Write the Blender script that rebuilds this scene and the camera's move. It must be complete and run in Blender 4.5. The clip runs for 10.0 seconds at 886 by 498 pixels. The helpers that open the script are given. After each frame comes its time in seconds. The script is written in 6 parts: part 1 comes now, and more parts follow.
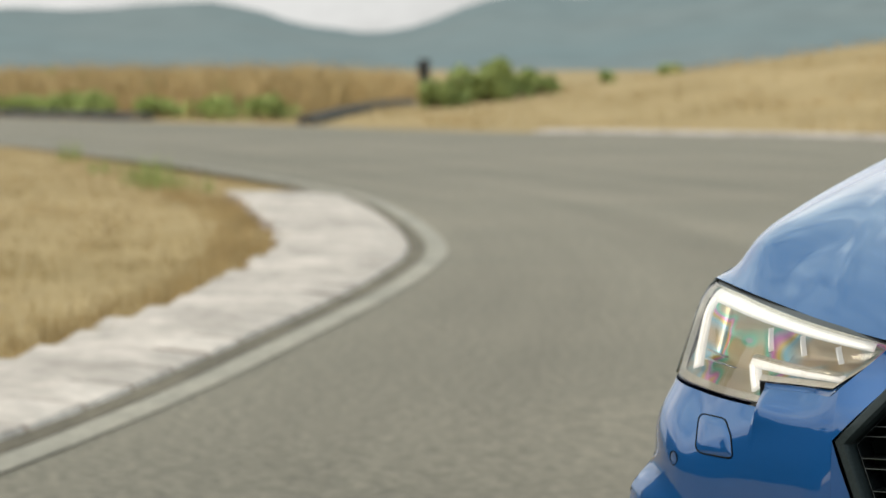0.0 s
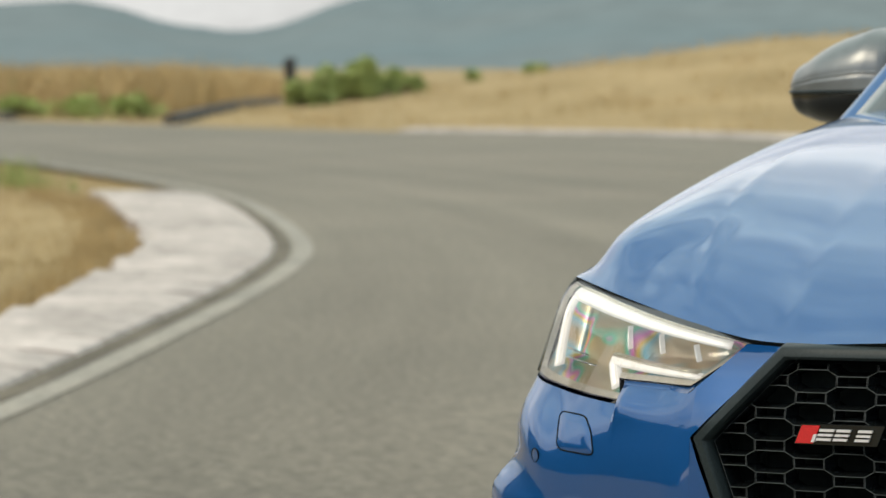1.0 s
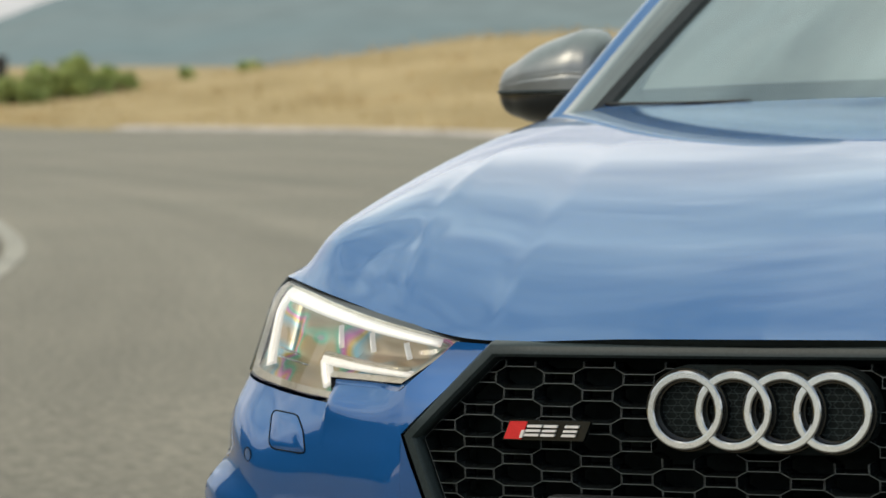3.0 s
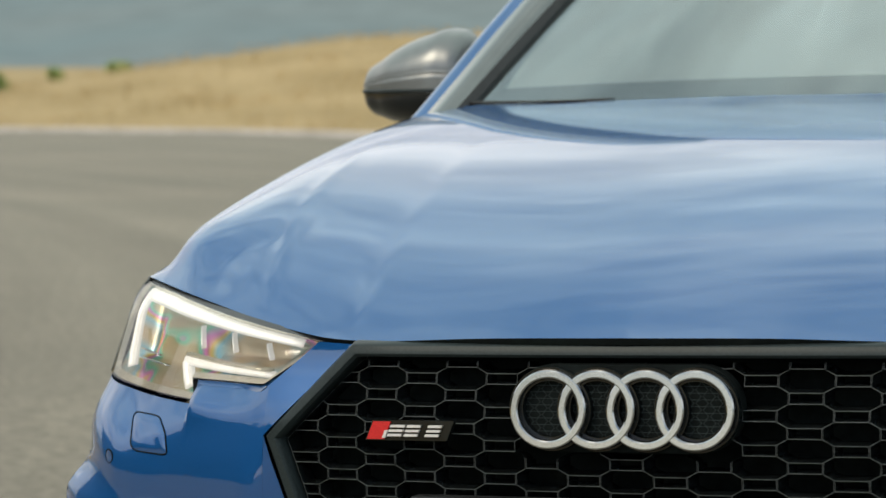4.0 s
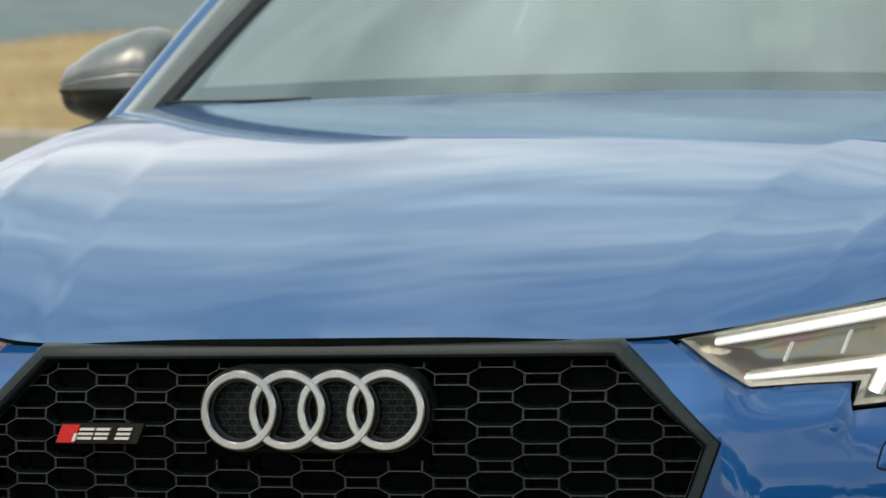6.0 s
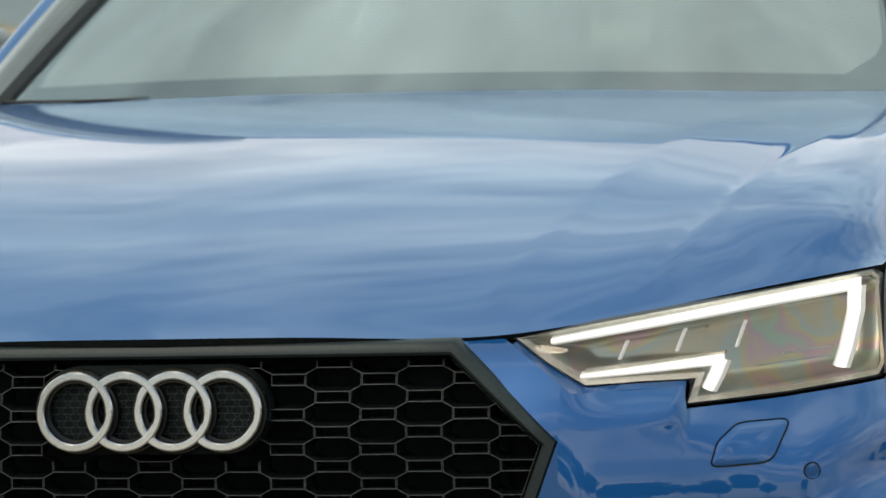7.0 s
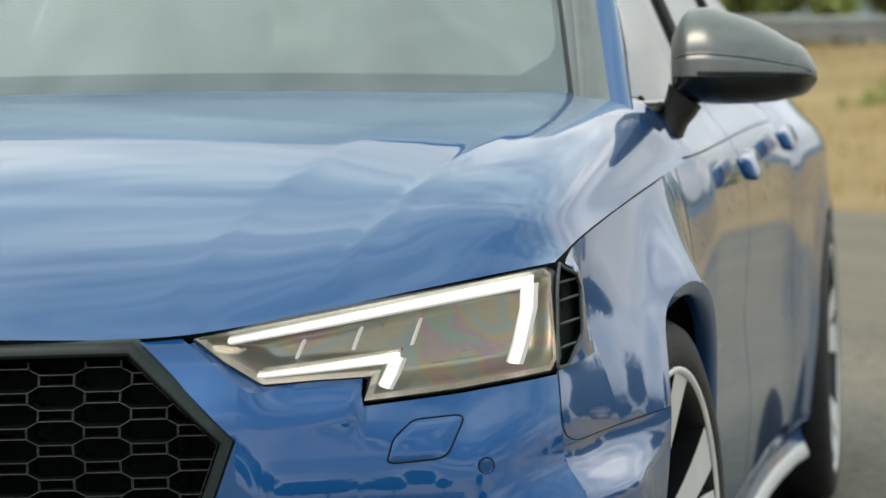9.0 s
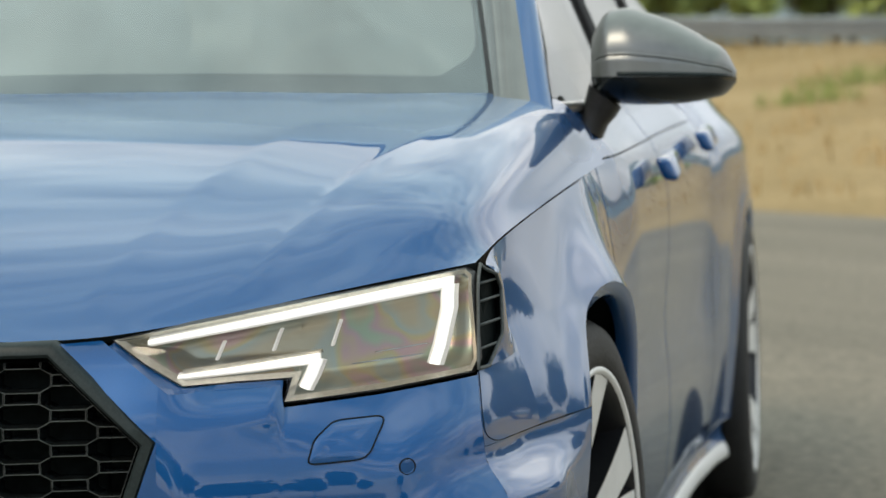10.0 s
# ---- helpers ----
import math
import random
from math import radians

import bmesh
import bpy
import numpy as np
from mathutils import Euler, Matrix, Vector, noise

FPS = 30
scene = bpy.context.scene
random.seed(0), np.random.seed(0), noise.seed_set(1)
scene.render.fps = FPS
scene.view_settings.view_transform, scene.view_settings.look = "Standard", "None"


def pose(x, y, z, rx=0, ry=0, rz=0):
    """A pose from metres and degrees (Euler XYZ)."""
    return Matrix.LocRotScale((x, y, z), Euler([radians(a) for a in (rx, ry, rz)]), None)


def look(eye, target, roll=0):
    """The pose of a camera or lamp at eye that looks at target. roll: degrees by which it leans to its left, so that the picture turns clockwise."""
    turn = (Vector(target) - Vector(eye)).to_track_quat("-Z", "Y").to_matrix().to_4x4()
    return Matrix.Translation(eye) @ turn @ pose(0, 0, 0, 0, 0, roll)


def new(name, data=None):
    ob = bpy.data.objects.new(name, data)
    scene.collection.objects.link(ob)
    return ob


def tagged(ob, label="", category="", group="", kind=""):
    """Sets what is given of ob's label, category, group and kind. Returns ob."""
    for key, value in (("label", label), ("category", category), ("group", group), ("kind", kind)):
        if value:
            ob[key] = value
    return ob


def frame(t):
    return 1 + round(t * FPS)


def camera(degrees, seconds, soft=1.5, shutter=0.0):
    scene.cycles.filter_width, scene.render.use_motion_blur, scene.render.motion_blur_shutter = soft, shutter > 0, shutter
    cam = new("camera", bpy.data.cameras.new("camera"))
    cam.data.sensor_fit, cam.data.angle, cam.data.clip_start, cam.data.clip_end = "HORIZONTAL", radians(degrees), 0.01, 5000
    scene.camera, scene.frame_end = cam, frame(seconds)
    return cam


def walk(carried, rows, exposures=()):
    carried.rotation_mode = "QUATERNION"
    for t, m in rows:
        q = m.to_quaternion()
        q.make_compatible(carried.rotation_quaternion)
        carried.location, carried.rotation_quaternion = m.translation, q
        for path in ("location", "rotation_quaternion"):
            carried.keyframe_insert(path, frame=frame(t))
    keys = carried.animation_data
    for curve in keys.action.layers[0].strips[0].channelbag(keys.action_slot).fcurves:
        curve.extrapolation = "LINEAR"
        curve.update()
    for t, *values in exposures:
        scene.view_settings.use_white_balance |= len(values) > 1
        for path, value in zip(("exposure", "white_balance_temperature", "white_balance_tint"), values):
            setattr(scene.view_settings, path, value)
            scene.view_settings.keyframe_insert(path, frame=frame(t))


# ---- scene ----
# camera: a pan from nearly one spot, long lens
cam = camera(17.75, 10.0)
PATH = [
    (0.0, 1.112, -2.906, 1.026, 86.315, 0.0, 36.362),
    (0.5, 1.123, -2.918, 1.028, 86.307, 0.0, 35.087),
    (1.0, 1.135, -2.930, 1.030, 86.287, 0.0, 33.665),
    (1.5, 1.146, -2.940, 1.033, 86.281, 0.0, 32.342),
    (2.0, 1.153, -2.948, 1.035, 86.257, 0.0, 30.835),
    (2.5, 1.155, -2.953, 1.035, 86.240, 0.0, 29.399),
    (3.0, 1.155, -2.952, 1.035, 86.238, 0.0, 27.914),
    (4.5, 1.160, -2.922, 1.031, 86.268, 0.0, 23.969),
    (5.0, 1.165, -2.915, 1.031, 86.272, 0.0, 22.483),
    (6.5, 1.190, -2.908, 1.034, 86.204, 0.0, 18.112),
    (7.0, 1.192, -2.911, 1.035, 86.194, 0.0, 16.471),
    (7.5, 1.193, -2.918, 1.034, 86.206, 0.0, 14.917),
    (8.0, 1.200, -2.926, 1.035, 86.225, 0.0, 13.177),
    (8.5, 1.207, -2.932, 1.036, 86.212, 0.0, 11.656),
    (9.0, 1.211, -2.933, 1.036, 86.212, 0.0, 10.173),
    (9.5, 1.211, -2.932, 1.036, 86.215, 0.0, 9.264),
    (10.0, 1.211, -2.931, 1.036, 86.223, 0.0, 8.570),
]
walk(cam, [(t, pose(*p)) for t, *p in PATH])
cam.data.dof.use_dof = True
cam.data.dof.focus_distance = 3.3
cam.data.dof.aperture_fstop = 8.0

# ---- light ----
SUN_AZ, SUN_EL = -148.0, 44.0  # degrees from +y towards +x, and above the horizon
CLOUD, HAZE = 12.0, 15.0
world = bpy.data.worlds.new("world")
scene.world = world
world.use_nodes = True


def build_sky():
    nt = world.node_tree
    nt.nodes.clear()
    out = nt.nodes.new("ShaderNodeOutputWorld")
    bg = nt.nodes.new("ShaderNodeBackground")
    bg.inputs["Strength"].default_value = 0.15
    sky = nt.nodes.new("ShaderNodeTexSky")
    sky.sky_type = "NISHITA"
    sky.sun_disc = False
    sky.sun_elevation = radians(SUN_EL)
    sky.sun_rotation = radians(SUN_AZ)
    sky.dust_density = 1.0
    sky.air_density = 1.0
    # broken soft cloud over the whole dome
    co = nt.nodes.new("ShaderNodeTexCoord")
    mp = nt.nodes.new("ShaderNodeMapping")
    mp.inputs["Scale"].default_value = (1.0, 1.0, 2.6)
    nz = nt.nodes.new("ShaderNodeTexNoise")
    nz.inputs["Scale"].default_value = 2.4
    nz.inputs["Detail"].default_value = 6.0
    nz.inputs["Roughness"].default_value = 0.5
    ramp = nt.nodes.new("ShaderNodeValToRGB")
    ramp.color_ramp.elements[0].position = 0.46
    ramp.color_ramp.elements[1].position = 0.68
    mix = nt.nodes.new("ShaderNodeMix")
    mix.data_type = "RGBA"
    mix.inputs["B"].default_value = (CLOUD * 0.98, CLOUD, CLOUD * 0.94, 1)
    nt.links.new(co.outputs["Generated"], mp.inputs["Vector"])
    nt.links.new(mp.outputs["Vector"], nz.inputs["Vector"])
    nt.links.new(nz.outputs["Fac"], ramp.inputs["Fac"])
    nt.links.new(ramp.outputs["Color"], mix.inputs["Factor"])
    nt.links.new(sky.outputs["Color"], mix.inputs["A"])
    # pale haze that thins out with height
    sep = nt.nodes.new("ShaderNodeSeparateXYZ")
    nt.links.new(co.outputs["Generated"], sep.inputs["Vector"])
    tone = nt.nodes.new("ShaderNodeValToRGB")
    tone.color_ramp.interpolation = "B_SPLINE"
    els = tone.color_ramp.elements
    els[0].position, els[0].color = 0.0, (0.31, 0.31, 0.30, 1)
    els[1].position, els[1].color = 1.0, (0.58, 0.70, 0.645, 1)
    for p, c in ((0.04, (0.29, 0.29, 0.29)), (0.13, (0.51, 0.505, 0.50)), (0.26, (0.83, 0.765, 0.68)), (0.38, (0.76, 0.765, 0.69)), (0.5, (0.67, 0.785, 0.735)), (0.8, (0.57, 0.69, 0.63))):
        e = els.new(p)
        e.color = (*c, 1)
    nt.links.new(sep.outputs["Z"], tone.inputs["Fac"])
    gain = nt.nodes.new("ShaderNodeVectorMath")
    gain.operation = "SCALE"
    streak = nt.nodes.new("ShaderNodeMapping")
    streak.inputs["Scale"].default_value = (2.0, 2.0, 4.2)
    streak.inputs["Location"].default_value = (3.1, 1.7, 0.4)
    nt.links.new(co.outputs["Generated"], streak.inputs["Vector"])
    thick = nt.nodes.new("ShaderNodeTexNoise")
    thick.inputs["Scale"].default_value = 3.8
    thick.inputs["Detail"].default_value = 8.0
    thick.inputs["Roughness"].default_value = 0.58
    nt.links.new(streak.outputs["Vector"], thick.inputs["Vector"])
    span = nt.nodes.new("ShaderNodeMapRange")
    span.inputs["From Min"].default_value, span.inputs["From Max"].default_value = 0.32, 0.68
    span.inputs["To Min"].default_value, span.inputs["To Max"].default_value = HAZE * 0.60, HAZE * 1.34
    nt.links.new(thick.outputs["Fac"], span.inputs["Value"])
    nt.links.new(span.outputs["Result"], gain.inputs["Scale"])
    nt.links.new(tone.outputs["Color"], gain.inputs[0])
    low = nt.nodes.new("ShaderNodeValToRGB")
    low.color_ramp.interpolation = "B_SPLINE"
    els = low.color_ramp.elements
    els[0].position, els[0].color = 0.0, (0.97, 0.97, 0.97, 1)
    els[1].position, els[1].color = 1.0, (0.60, 0.60, 0.60, 1)
    for p, c in ((0.045, 0.85), (0.13, 0.6), (0.32, 0.72), (0.62, 0.62)):
        e = els.new(p)
        e.color = (c, c, c, 1)
    nt.links.new(sep.outputs["Z"], low.inputs["Fac"])
    haze = nt.nodes.new("ShaderNodeMix")
    haze.data_type = "RGBA"
    # the haze lies over the hills; the other half of the sky is clearer
    veil = nt.nodes.new("ShaderNodeMapRange")
    veil.interpolation_type = "SMOOTHSTEP"
    veil.inputs["From Min"].default_value, veil.inputs["From Max"].default_value = -0.75, 0.25
    veil.inputs["To Min"].default_value, veil.inputs["To Max"].default_value = 0.2, 1.0
    nt.links.new(sep.outputs["Y"], veil.inputs["Value"])
    share = nt.nodes.new("ShaderNodeMath")
    share.operation = "MULTIPLY"
    nt.links.new(low.outputs["Color"], share.inputs[0])
    nt.links.new(veil.outputs["Result"], share.inputs[1])
    nt.links.new(share.outputs[0], haze.inputs["Factor"])
    nt.links.new(mix.outputs["Result"], haze.inputs["A"])
    nt.links.new(gain.outputs["Vector"], haze.inputs["B"])
    nt.links.new(haze.outputs["Result"], bg.inputs["Color"])
    nt.links.new(bg.outputs["Background"], out.inputs["Surface"])


build_sky()
sun_data = bpy.data.lights.new("sun", "SUN")
sun_data.energy = 1.9
sun_data.angle = radians(24.0)
sun_data.color = (1.0, 0.84, 0.64)
sun = new("sun", sun_data)
_az, _el = radians(SUN_AZ), radians(SUN_EL)
sun.matrix_world = look((60 * math.sin(_az) * math.cos(_el), 60 * math.cos(_az) * math.cos(_el), 60 * math.sin(_el)), (0, 0, 0))

# ---- materials ----


def material(name, color, rough=0.5, metal=0.0, coat=0.0, noise_scale=0.0, noise_amount=0.15, fine_scale=0.0,
             bump=0.0, bump_scale=0.0, tint=None, emit=None, emit_strength=0.0, spec=0.5, random_amount=0.0, coat_rough=0.02):
    """A principled material with two scales of colour variation and fine relief."""
    m = bpy.data.materials.new(name)
    m.use_nodes = True
    nt = m.node_tree
    b = nt.nodes["Principled BSDF"]
    b.inputs["Base Color"].default_value = (*color, 1)
    b.inputs["Roughness"].default_value = rough
    b.inputs["Metallic"].default_value = metal
    b.inputs["Specular IOR Level"].default_value = spec
    if coat:
        b.inputs["Coat Weight"].default_value = coat
        b.inputs["Coat Roughness"].default_value = coat_rough
    if emit:
        b.inputs["Emission Color"].default_value = (*emit, 1)
        b.inputs["Emission Strength"].default_value = emit_strength
    co = nt.nodes.new("ShaderNodeTexCoord")
    last = None
    if noise_scale:
        other = tint or tuple(c * (1 - noise_amount) for c in color)
        n1 = nt.nodes.new("ShaderNodeTexNoise")
        n1.inputs["Scale"].default_value = noise_scale
        n1.inputs["Detail"].default_value = 6
        nt.links.new(co.outputs["Object"], n1.inputs["Vector"])
        r1 = nt.nodes.new("ShaderNodeValToRGB")
        r1.color_ramp.elements[0].position, r1.color_ramp.elements[1].position = 0.35, 0.65
        nt.links.new(n1.outputs["Fac"], r1.inputs["Fac"])
        mx = nt.nodes.new("ShaderNodeMix")
        mx.data_type = "RGBA"
        mx.inputs["A"].default_value = (*color, 1)
        mx.inputs["B"].default_value = (*other, 1)
        nt.links.new(r1.outputs["Color"], mx.inputs["Factor"])
        last = mx.outputs["Result"]
    if fine_scale and last is not None:
        n2 = nt.nodes.new("ShaderNodeTexNoise")
        n2.inputs["Scale"].default_value = fine_scale
        n2.inputs["Detail"].default_value = 4
        nt.links.new(co.outputs["Object"], n2.inputs["Vector"])
        mr = nt.nodes.new("ShaderNodeMapRange")
        mr.inputs["From Min"].default_value, mr.inputs["From Max"].default_value = 0.3, 0.7
        mr.inputs["To Min"].default_value, mr.inputs["To Max"].default_value = 1 - noise_amount, 1 + noise_amount
        nt.links.new(n2.outputs["Fac"], mr.inputs["Value"])
        mul = nt.nodes.new("ShaderNodeVectorMath")
        mul.operation = "SCALE"
        nt.links.new(last, mul.inputs[0])
        nt.links.new(mr.outputs["Result"], mul.inputs["Scale"])
        last = mul.outputs["Vector"]
    if random_amount and last is not None:
        oi = nt.nodes.new("ShaderNodeObjectInfo")
        gm = nt.nodes.new("ShaderNodeNewGeometry")
        ad = nt.nodes.new("ShaderNodeMath")
        ad.operation = "ADD"
        nt.links.new(oi.outputs["Random"], ad.inputs[0])
        nt.links.new(gm.outputs["Random Per Island"], ad.inputs[1])
        mr = nt.nodes.new("ShaderNodeMapRange")
        mr.inputs["From Max"].default_value = 2.0
        mr.inputs["To Min"].default_value, mr.inputs["To Max"].default_value = 1 - random_amount, 1 + random_amount
        nt.links.new(ad.outputs[0], mr.inputs["Value"])
        mul = nt.nodes.new("ShaderNodeVectorMath")
        mul.operation = "SCALE"
        nt.links.new(last, mul.inputs[0])
        nt.links.new(mr.outputs["Result"], mul.inputs["Scale"])
        last = mul.outputs["Vector"]
    if last is not None:
        nt.links.new(last, b.inputs["Base Color"])
    if bump:
        nb = nt.nodes.new("ShaderNodeTexNoise")
        nb.inputs["Scale"].default_value = bump_scale
        nb.inputs["Detail"].default_value = 5
        nt.links.new(co.outputs["Object"], nb.inputs["Vector"])
        bp = nt.nodes.new("ShaderNodeBump")
        bp.inputs["Strength"].default_value = bump
        bp.inputs["Distance"].default_value = 0.01
        nt.links.new(nb.outputs["Fac"], bp.inputs["Height"])
        nt.links.new(bp.outputs["Normal"], b.inputs["Normal"])
    return m


def tyre_arcs(m):
    """Faint darker bands along the way that cars take, laid out by the road's own map."""
    nt = m.node_tree
    b = nt.nodes["Principled BSDF"]
    src = b.inputs["Base Color"].links[0].from_socket
    uv = nt.nodes.new("ShaderNodeUVMap")
    n = nt.nodes.new("ShaderNodeTexNoise")
    n.inputs["Scale"].default_value = 1.0
    n.inputs["Detail"].default_value = 5.0
    n.inputs["Roughness"].default_value = 0.6
    nt.links.new(uv.outputs["UV"], n.inputs["Vector"])
    mr = nt.nodes.new("ShaderNodeMapRange")
    mr.inputs["From Min"].default_value, mr.inputs["From Max"].default_value = 0.3, 0.7
    mr.inputs["To Min"].default_value, mr.inputs["To Max"].default_value = 0.80, 1.10
    nt.links.new(n.outputs["Fac"], mr.inputs["Value"])
    mul = nt.nodes.new("ShaderNodeVectorMath")
    mul.operation = "SCALE"
    nt.links.new(src, mul.inputs[0])
    nt.links.new(mr.outputs["Result"], mul.inputs["Scale"])
    nt.links.new(mul.outputs["Vector"], b.inputs["Base Color"])


def clear_glass(name, tint, ior=1.45, sheen=(0.8, 0.8, 0.8)):
    """A thin pane: clear, with the mirror reflection of glass."""
    m = bpy.data.materials.new(name)
    m.use_nodes = True
    nt = m.node_tree
    nt.nodes.clear()
    out = nt.nodes.new("ShaderNodeOutputMaterial")
    tr = nt.nodes.new("ShaderNodeBsdfTransparent")
    tr.inputs["Color"].default_value = (*tint, 1)
    gl = nt.nodes.new("ShaderNodeBsdfGlossy")
    gl.inputs["Roughness"].default_value = 0.015
    gl.inputs["Color"].default_value = (*sheen, 1)
    fr = nt.nodes.new("ShaderNodeFresnel")
    fr.inputs["IOR"].default_value = ior
    mx = nt.nodes.new("ShaderNodeMixShader")
    nt.links.new(fr.outputs["Fac"], mx.inputs["Fac"])
    nt.links.new(tr.outputs["BSDF"], mx.inputs[1])
    nt.links.new(gl.outputs["BSDF"], mx.inputs[2])
    nt.links.new(mx.outputs["Shader"], out.inputs["Surface"])
    return m


def film_material(name, color, rough, vivid=1.0, bright=1.0):
    """Metallised plastic under a moulded lens, its faint interference colours painted into the base."""
    m = material(name, color, rough, 0.75)
    nt = m.node_tree
    b = nt.nodes["Principled BSDF"]
    co = nt.nodes.new("ShaderNodeTexCoord")
    n = nt.nodes.new("ShaderNodeTexNoise")
    n.inputs["Scale"].default_value = 6.0
    n.inputs["Detail"].default_value = 1.5
    n.inputs["Distortion"].default_value = 1.2
    nt.links.new(co.outputs["Object"], n.inputs["Vector"])
    r = nt.nodes.new("ShaderNodeValToRGB")
    stops = ((0.30, (0.30, 0.265, 0.19)), (0.40, (0.29, 0.27, 0.195)), (0.45, (0.22, 0.30, 0.225)), (0.49, (0.34, 0.22, 0.26)), (0.53, (0.34, 0.29, 0.16)), (0.57, (0.24, 0.29, 0.28)), (0.66, (0.31, 0.275, 0.20)))
    base = (0.29, 0.27, 0.20)
    stops = [(p, tuple(max(0.0, bright * (b0 + (c0 - b0) * vivid)) for c0, b0 in zip(c, base))) for p, c in stops]
    els = r.color_ramp.elements
    els[0].position, els[0].color = stops[0][0], (*stops[0][1], 1)
    els[1].position, els[1].color = stops[-1][0], (*stops[-1][1], 1)
    for p, c in stops[1:-1]:
        e = els.new(p)
        e.color = (*c, 1)
    nt.links.new(n.outputs["Fac"], r.inputs["Fac"])
    nt.links.new(r.outputs["Color"], b.inputs["Base Color"])
    return m


M_PAINT = material("blue_paint", (0.004, 0.067, 0.228), 0.42, 0.32, coat=1.0, spec=0.25, noise_scale=3.0, noise_amount=0.06, fine_scale=900.0)
M_PAINT.node_tree.nodes["Principled BSDF"].inputs["Coat IOR"].default_value = 1.6
M_PAINT.node_tree.nodes["Principled BSDF"].inputs["Specular Tint"].default_value = (0.45, 0.72, 0.90, 1)  # blue flakes
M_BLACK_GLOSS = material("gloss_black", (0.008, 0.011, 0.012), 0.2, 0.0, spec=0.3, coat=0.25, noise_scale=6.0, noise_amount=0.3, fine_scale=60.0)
M_PILLARTRIM = material("polished_dark_trim", (0.17, 0.175, 0.175), 0.12, 0.8, spec=0.6, coat=0.3, noise_scale=3.0, noise_amount=0.05, fine_scale=20.0)
M_BLACK = material("matt_black_plastic", (0.014, 0.014, 0.015), 0.45, 0.0, noise_scale=20.0, noise_amount=0.3, fine_scale=200.0)
# flat black for black parts, seams and gaps drawn as dark
M_VOID = material("void_black", (0.007, 0.0105, 0.0105), 0.8, 0.0, noise_scale=12.0, noise_amount=0.3, fine_scale=90.0, spec=0.1)
M_FRAME = material("satin_dark_grey", (0.024, 0.034, 0.036), 0.42, 0.1, spec=0.16, noise_scale=15.0, noise_amount=0.15, fine_scale=300.0)
# grey for vent trim and for grille edges drawn as catching light
M_EDGE = material("grey_trim_and_lit_edge", (0.085, 0.097, 0.098), 0.5, 0.0, spec=0.15, noise_scale=25.0, noise_amount=0.2, fine_scale=300.0)
M_CHROME = material("chrome", (0.58, 0.63, 0.69), 0.05, 1.0, noise_scale=30.0, noise_amount=0.04, fine_scale=300.0)
M_RING = material("satin_chrome", (0.37, 0.38, 0.39), 0.15, 1.0, noise_scale=30.0, noise_amount=0.04, fine_scale=300.0)
M_SATIN = material("satin_aluminium", (0.62, 0.62, 0.62), 0.3, 1.0, noise_scale=20.0, noise_amount=0.08, fine_scale=400.0)
M_SILVER = material("silver_paint", (0.75, 0.75, 0.75), 0.4, 0.35, noise_scale=40.0, noise_amount=0.05, fine_scale=400.0)
M_RED = material("badge_red", (0.55, 0.012, 0.02), 0.25, 0.0, coat=0.8, noise_scale=40.0, noise_amount=0.1, fine_scale=400.0)
M_SHELL = material("mirror_shell_grey", (0.18, 0.195, 0.195), 0.33, 0.55, coat=0.0, noise_scale=6.0, noise_amount=0.05, fine_scale=60.0)
M_RUBBER = material("tyre_rubber", (0.02, 0.02, 0.021), 0.65, 0.0, noise_scale=14.0, noise_amount=0.3, fine_scale=120.0, bump=0.3, bump_scale=180.0)
M_RIM = material("machined_alloy", (0.86, 0.86, 0.86), 0.4, 0.35, noise_scale=20.0, noise_amount=0.06, fine_scale=500.0)
M_RIMDARK = material("anthracite_alloy", (0.035, 0.036, 0.04), 0.3, 0.6, noise_scale=20.0, noise_amount=0.1, fine_scale=300.0)
M_DISC = material("brake_disc_steel", (0.3, 0.3, 0.31), 0.35, 1.0, noise_scale=25.0, noise_amount=0.2, fine_scale=200.0)
M_GLASS = clear_glass("windscreen_glass", (0.76, 0.84, 0.85), 2.6, (0.87, 0.95, 1.0))
M_BRIGHTSHEET = bpy.data.materials.new("pale_brightening_sheet")


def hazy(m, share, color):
    """A see-through sheet with a pale diffuse share that brightens the screen."""
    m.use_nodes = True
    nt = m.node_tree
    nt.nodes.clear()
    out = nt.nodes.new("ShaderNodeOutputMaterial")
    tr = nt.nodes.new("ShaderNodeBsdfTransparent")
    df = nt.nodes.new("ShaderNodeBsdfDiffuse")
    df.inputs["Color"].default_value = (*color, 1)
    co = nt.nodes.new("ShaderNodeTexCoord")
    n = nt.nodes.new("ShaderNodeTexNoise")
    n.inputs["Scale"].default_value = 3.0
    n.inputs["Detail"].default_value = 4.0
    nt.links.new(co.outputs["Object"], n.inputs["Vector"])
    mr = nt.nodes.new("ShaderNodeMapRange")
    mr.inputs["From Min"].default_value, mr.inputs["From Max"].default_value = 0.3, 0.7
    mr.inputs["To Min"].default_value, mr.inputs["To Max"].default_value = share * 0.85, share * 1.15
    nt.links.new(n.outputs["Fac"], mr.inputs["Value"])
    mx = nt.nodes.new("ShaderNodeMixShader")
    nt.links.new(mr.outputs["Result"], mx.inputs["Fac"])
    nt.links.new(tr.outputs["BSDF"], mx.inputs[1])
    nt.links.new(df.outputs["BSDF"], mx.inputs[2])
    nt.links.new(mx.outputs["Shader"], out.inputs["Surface"])


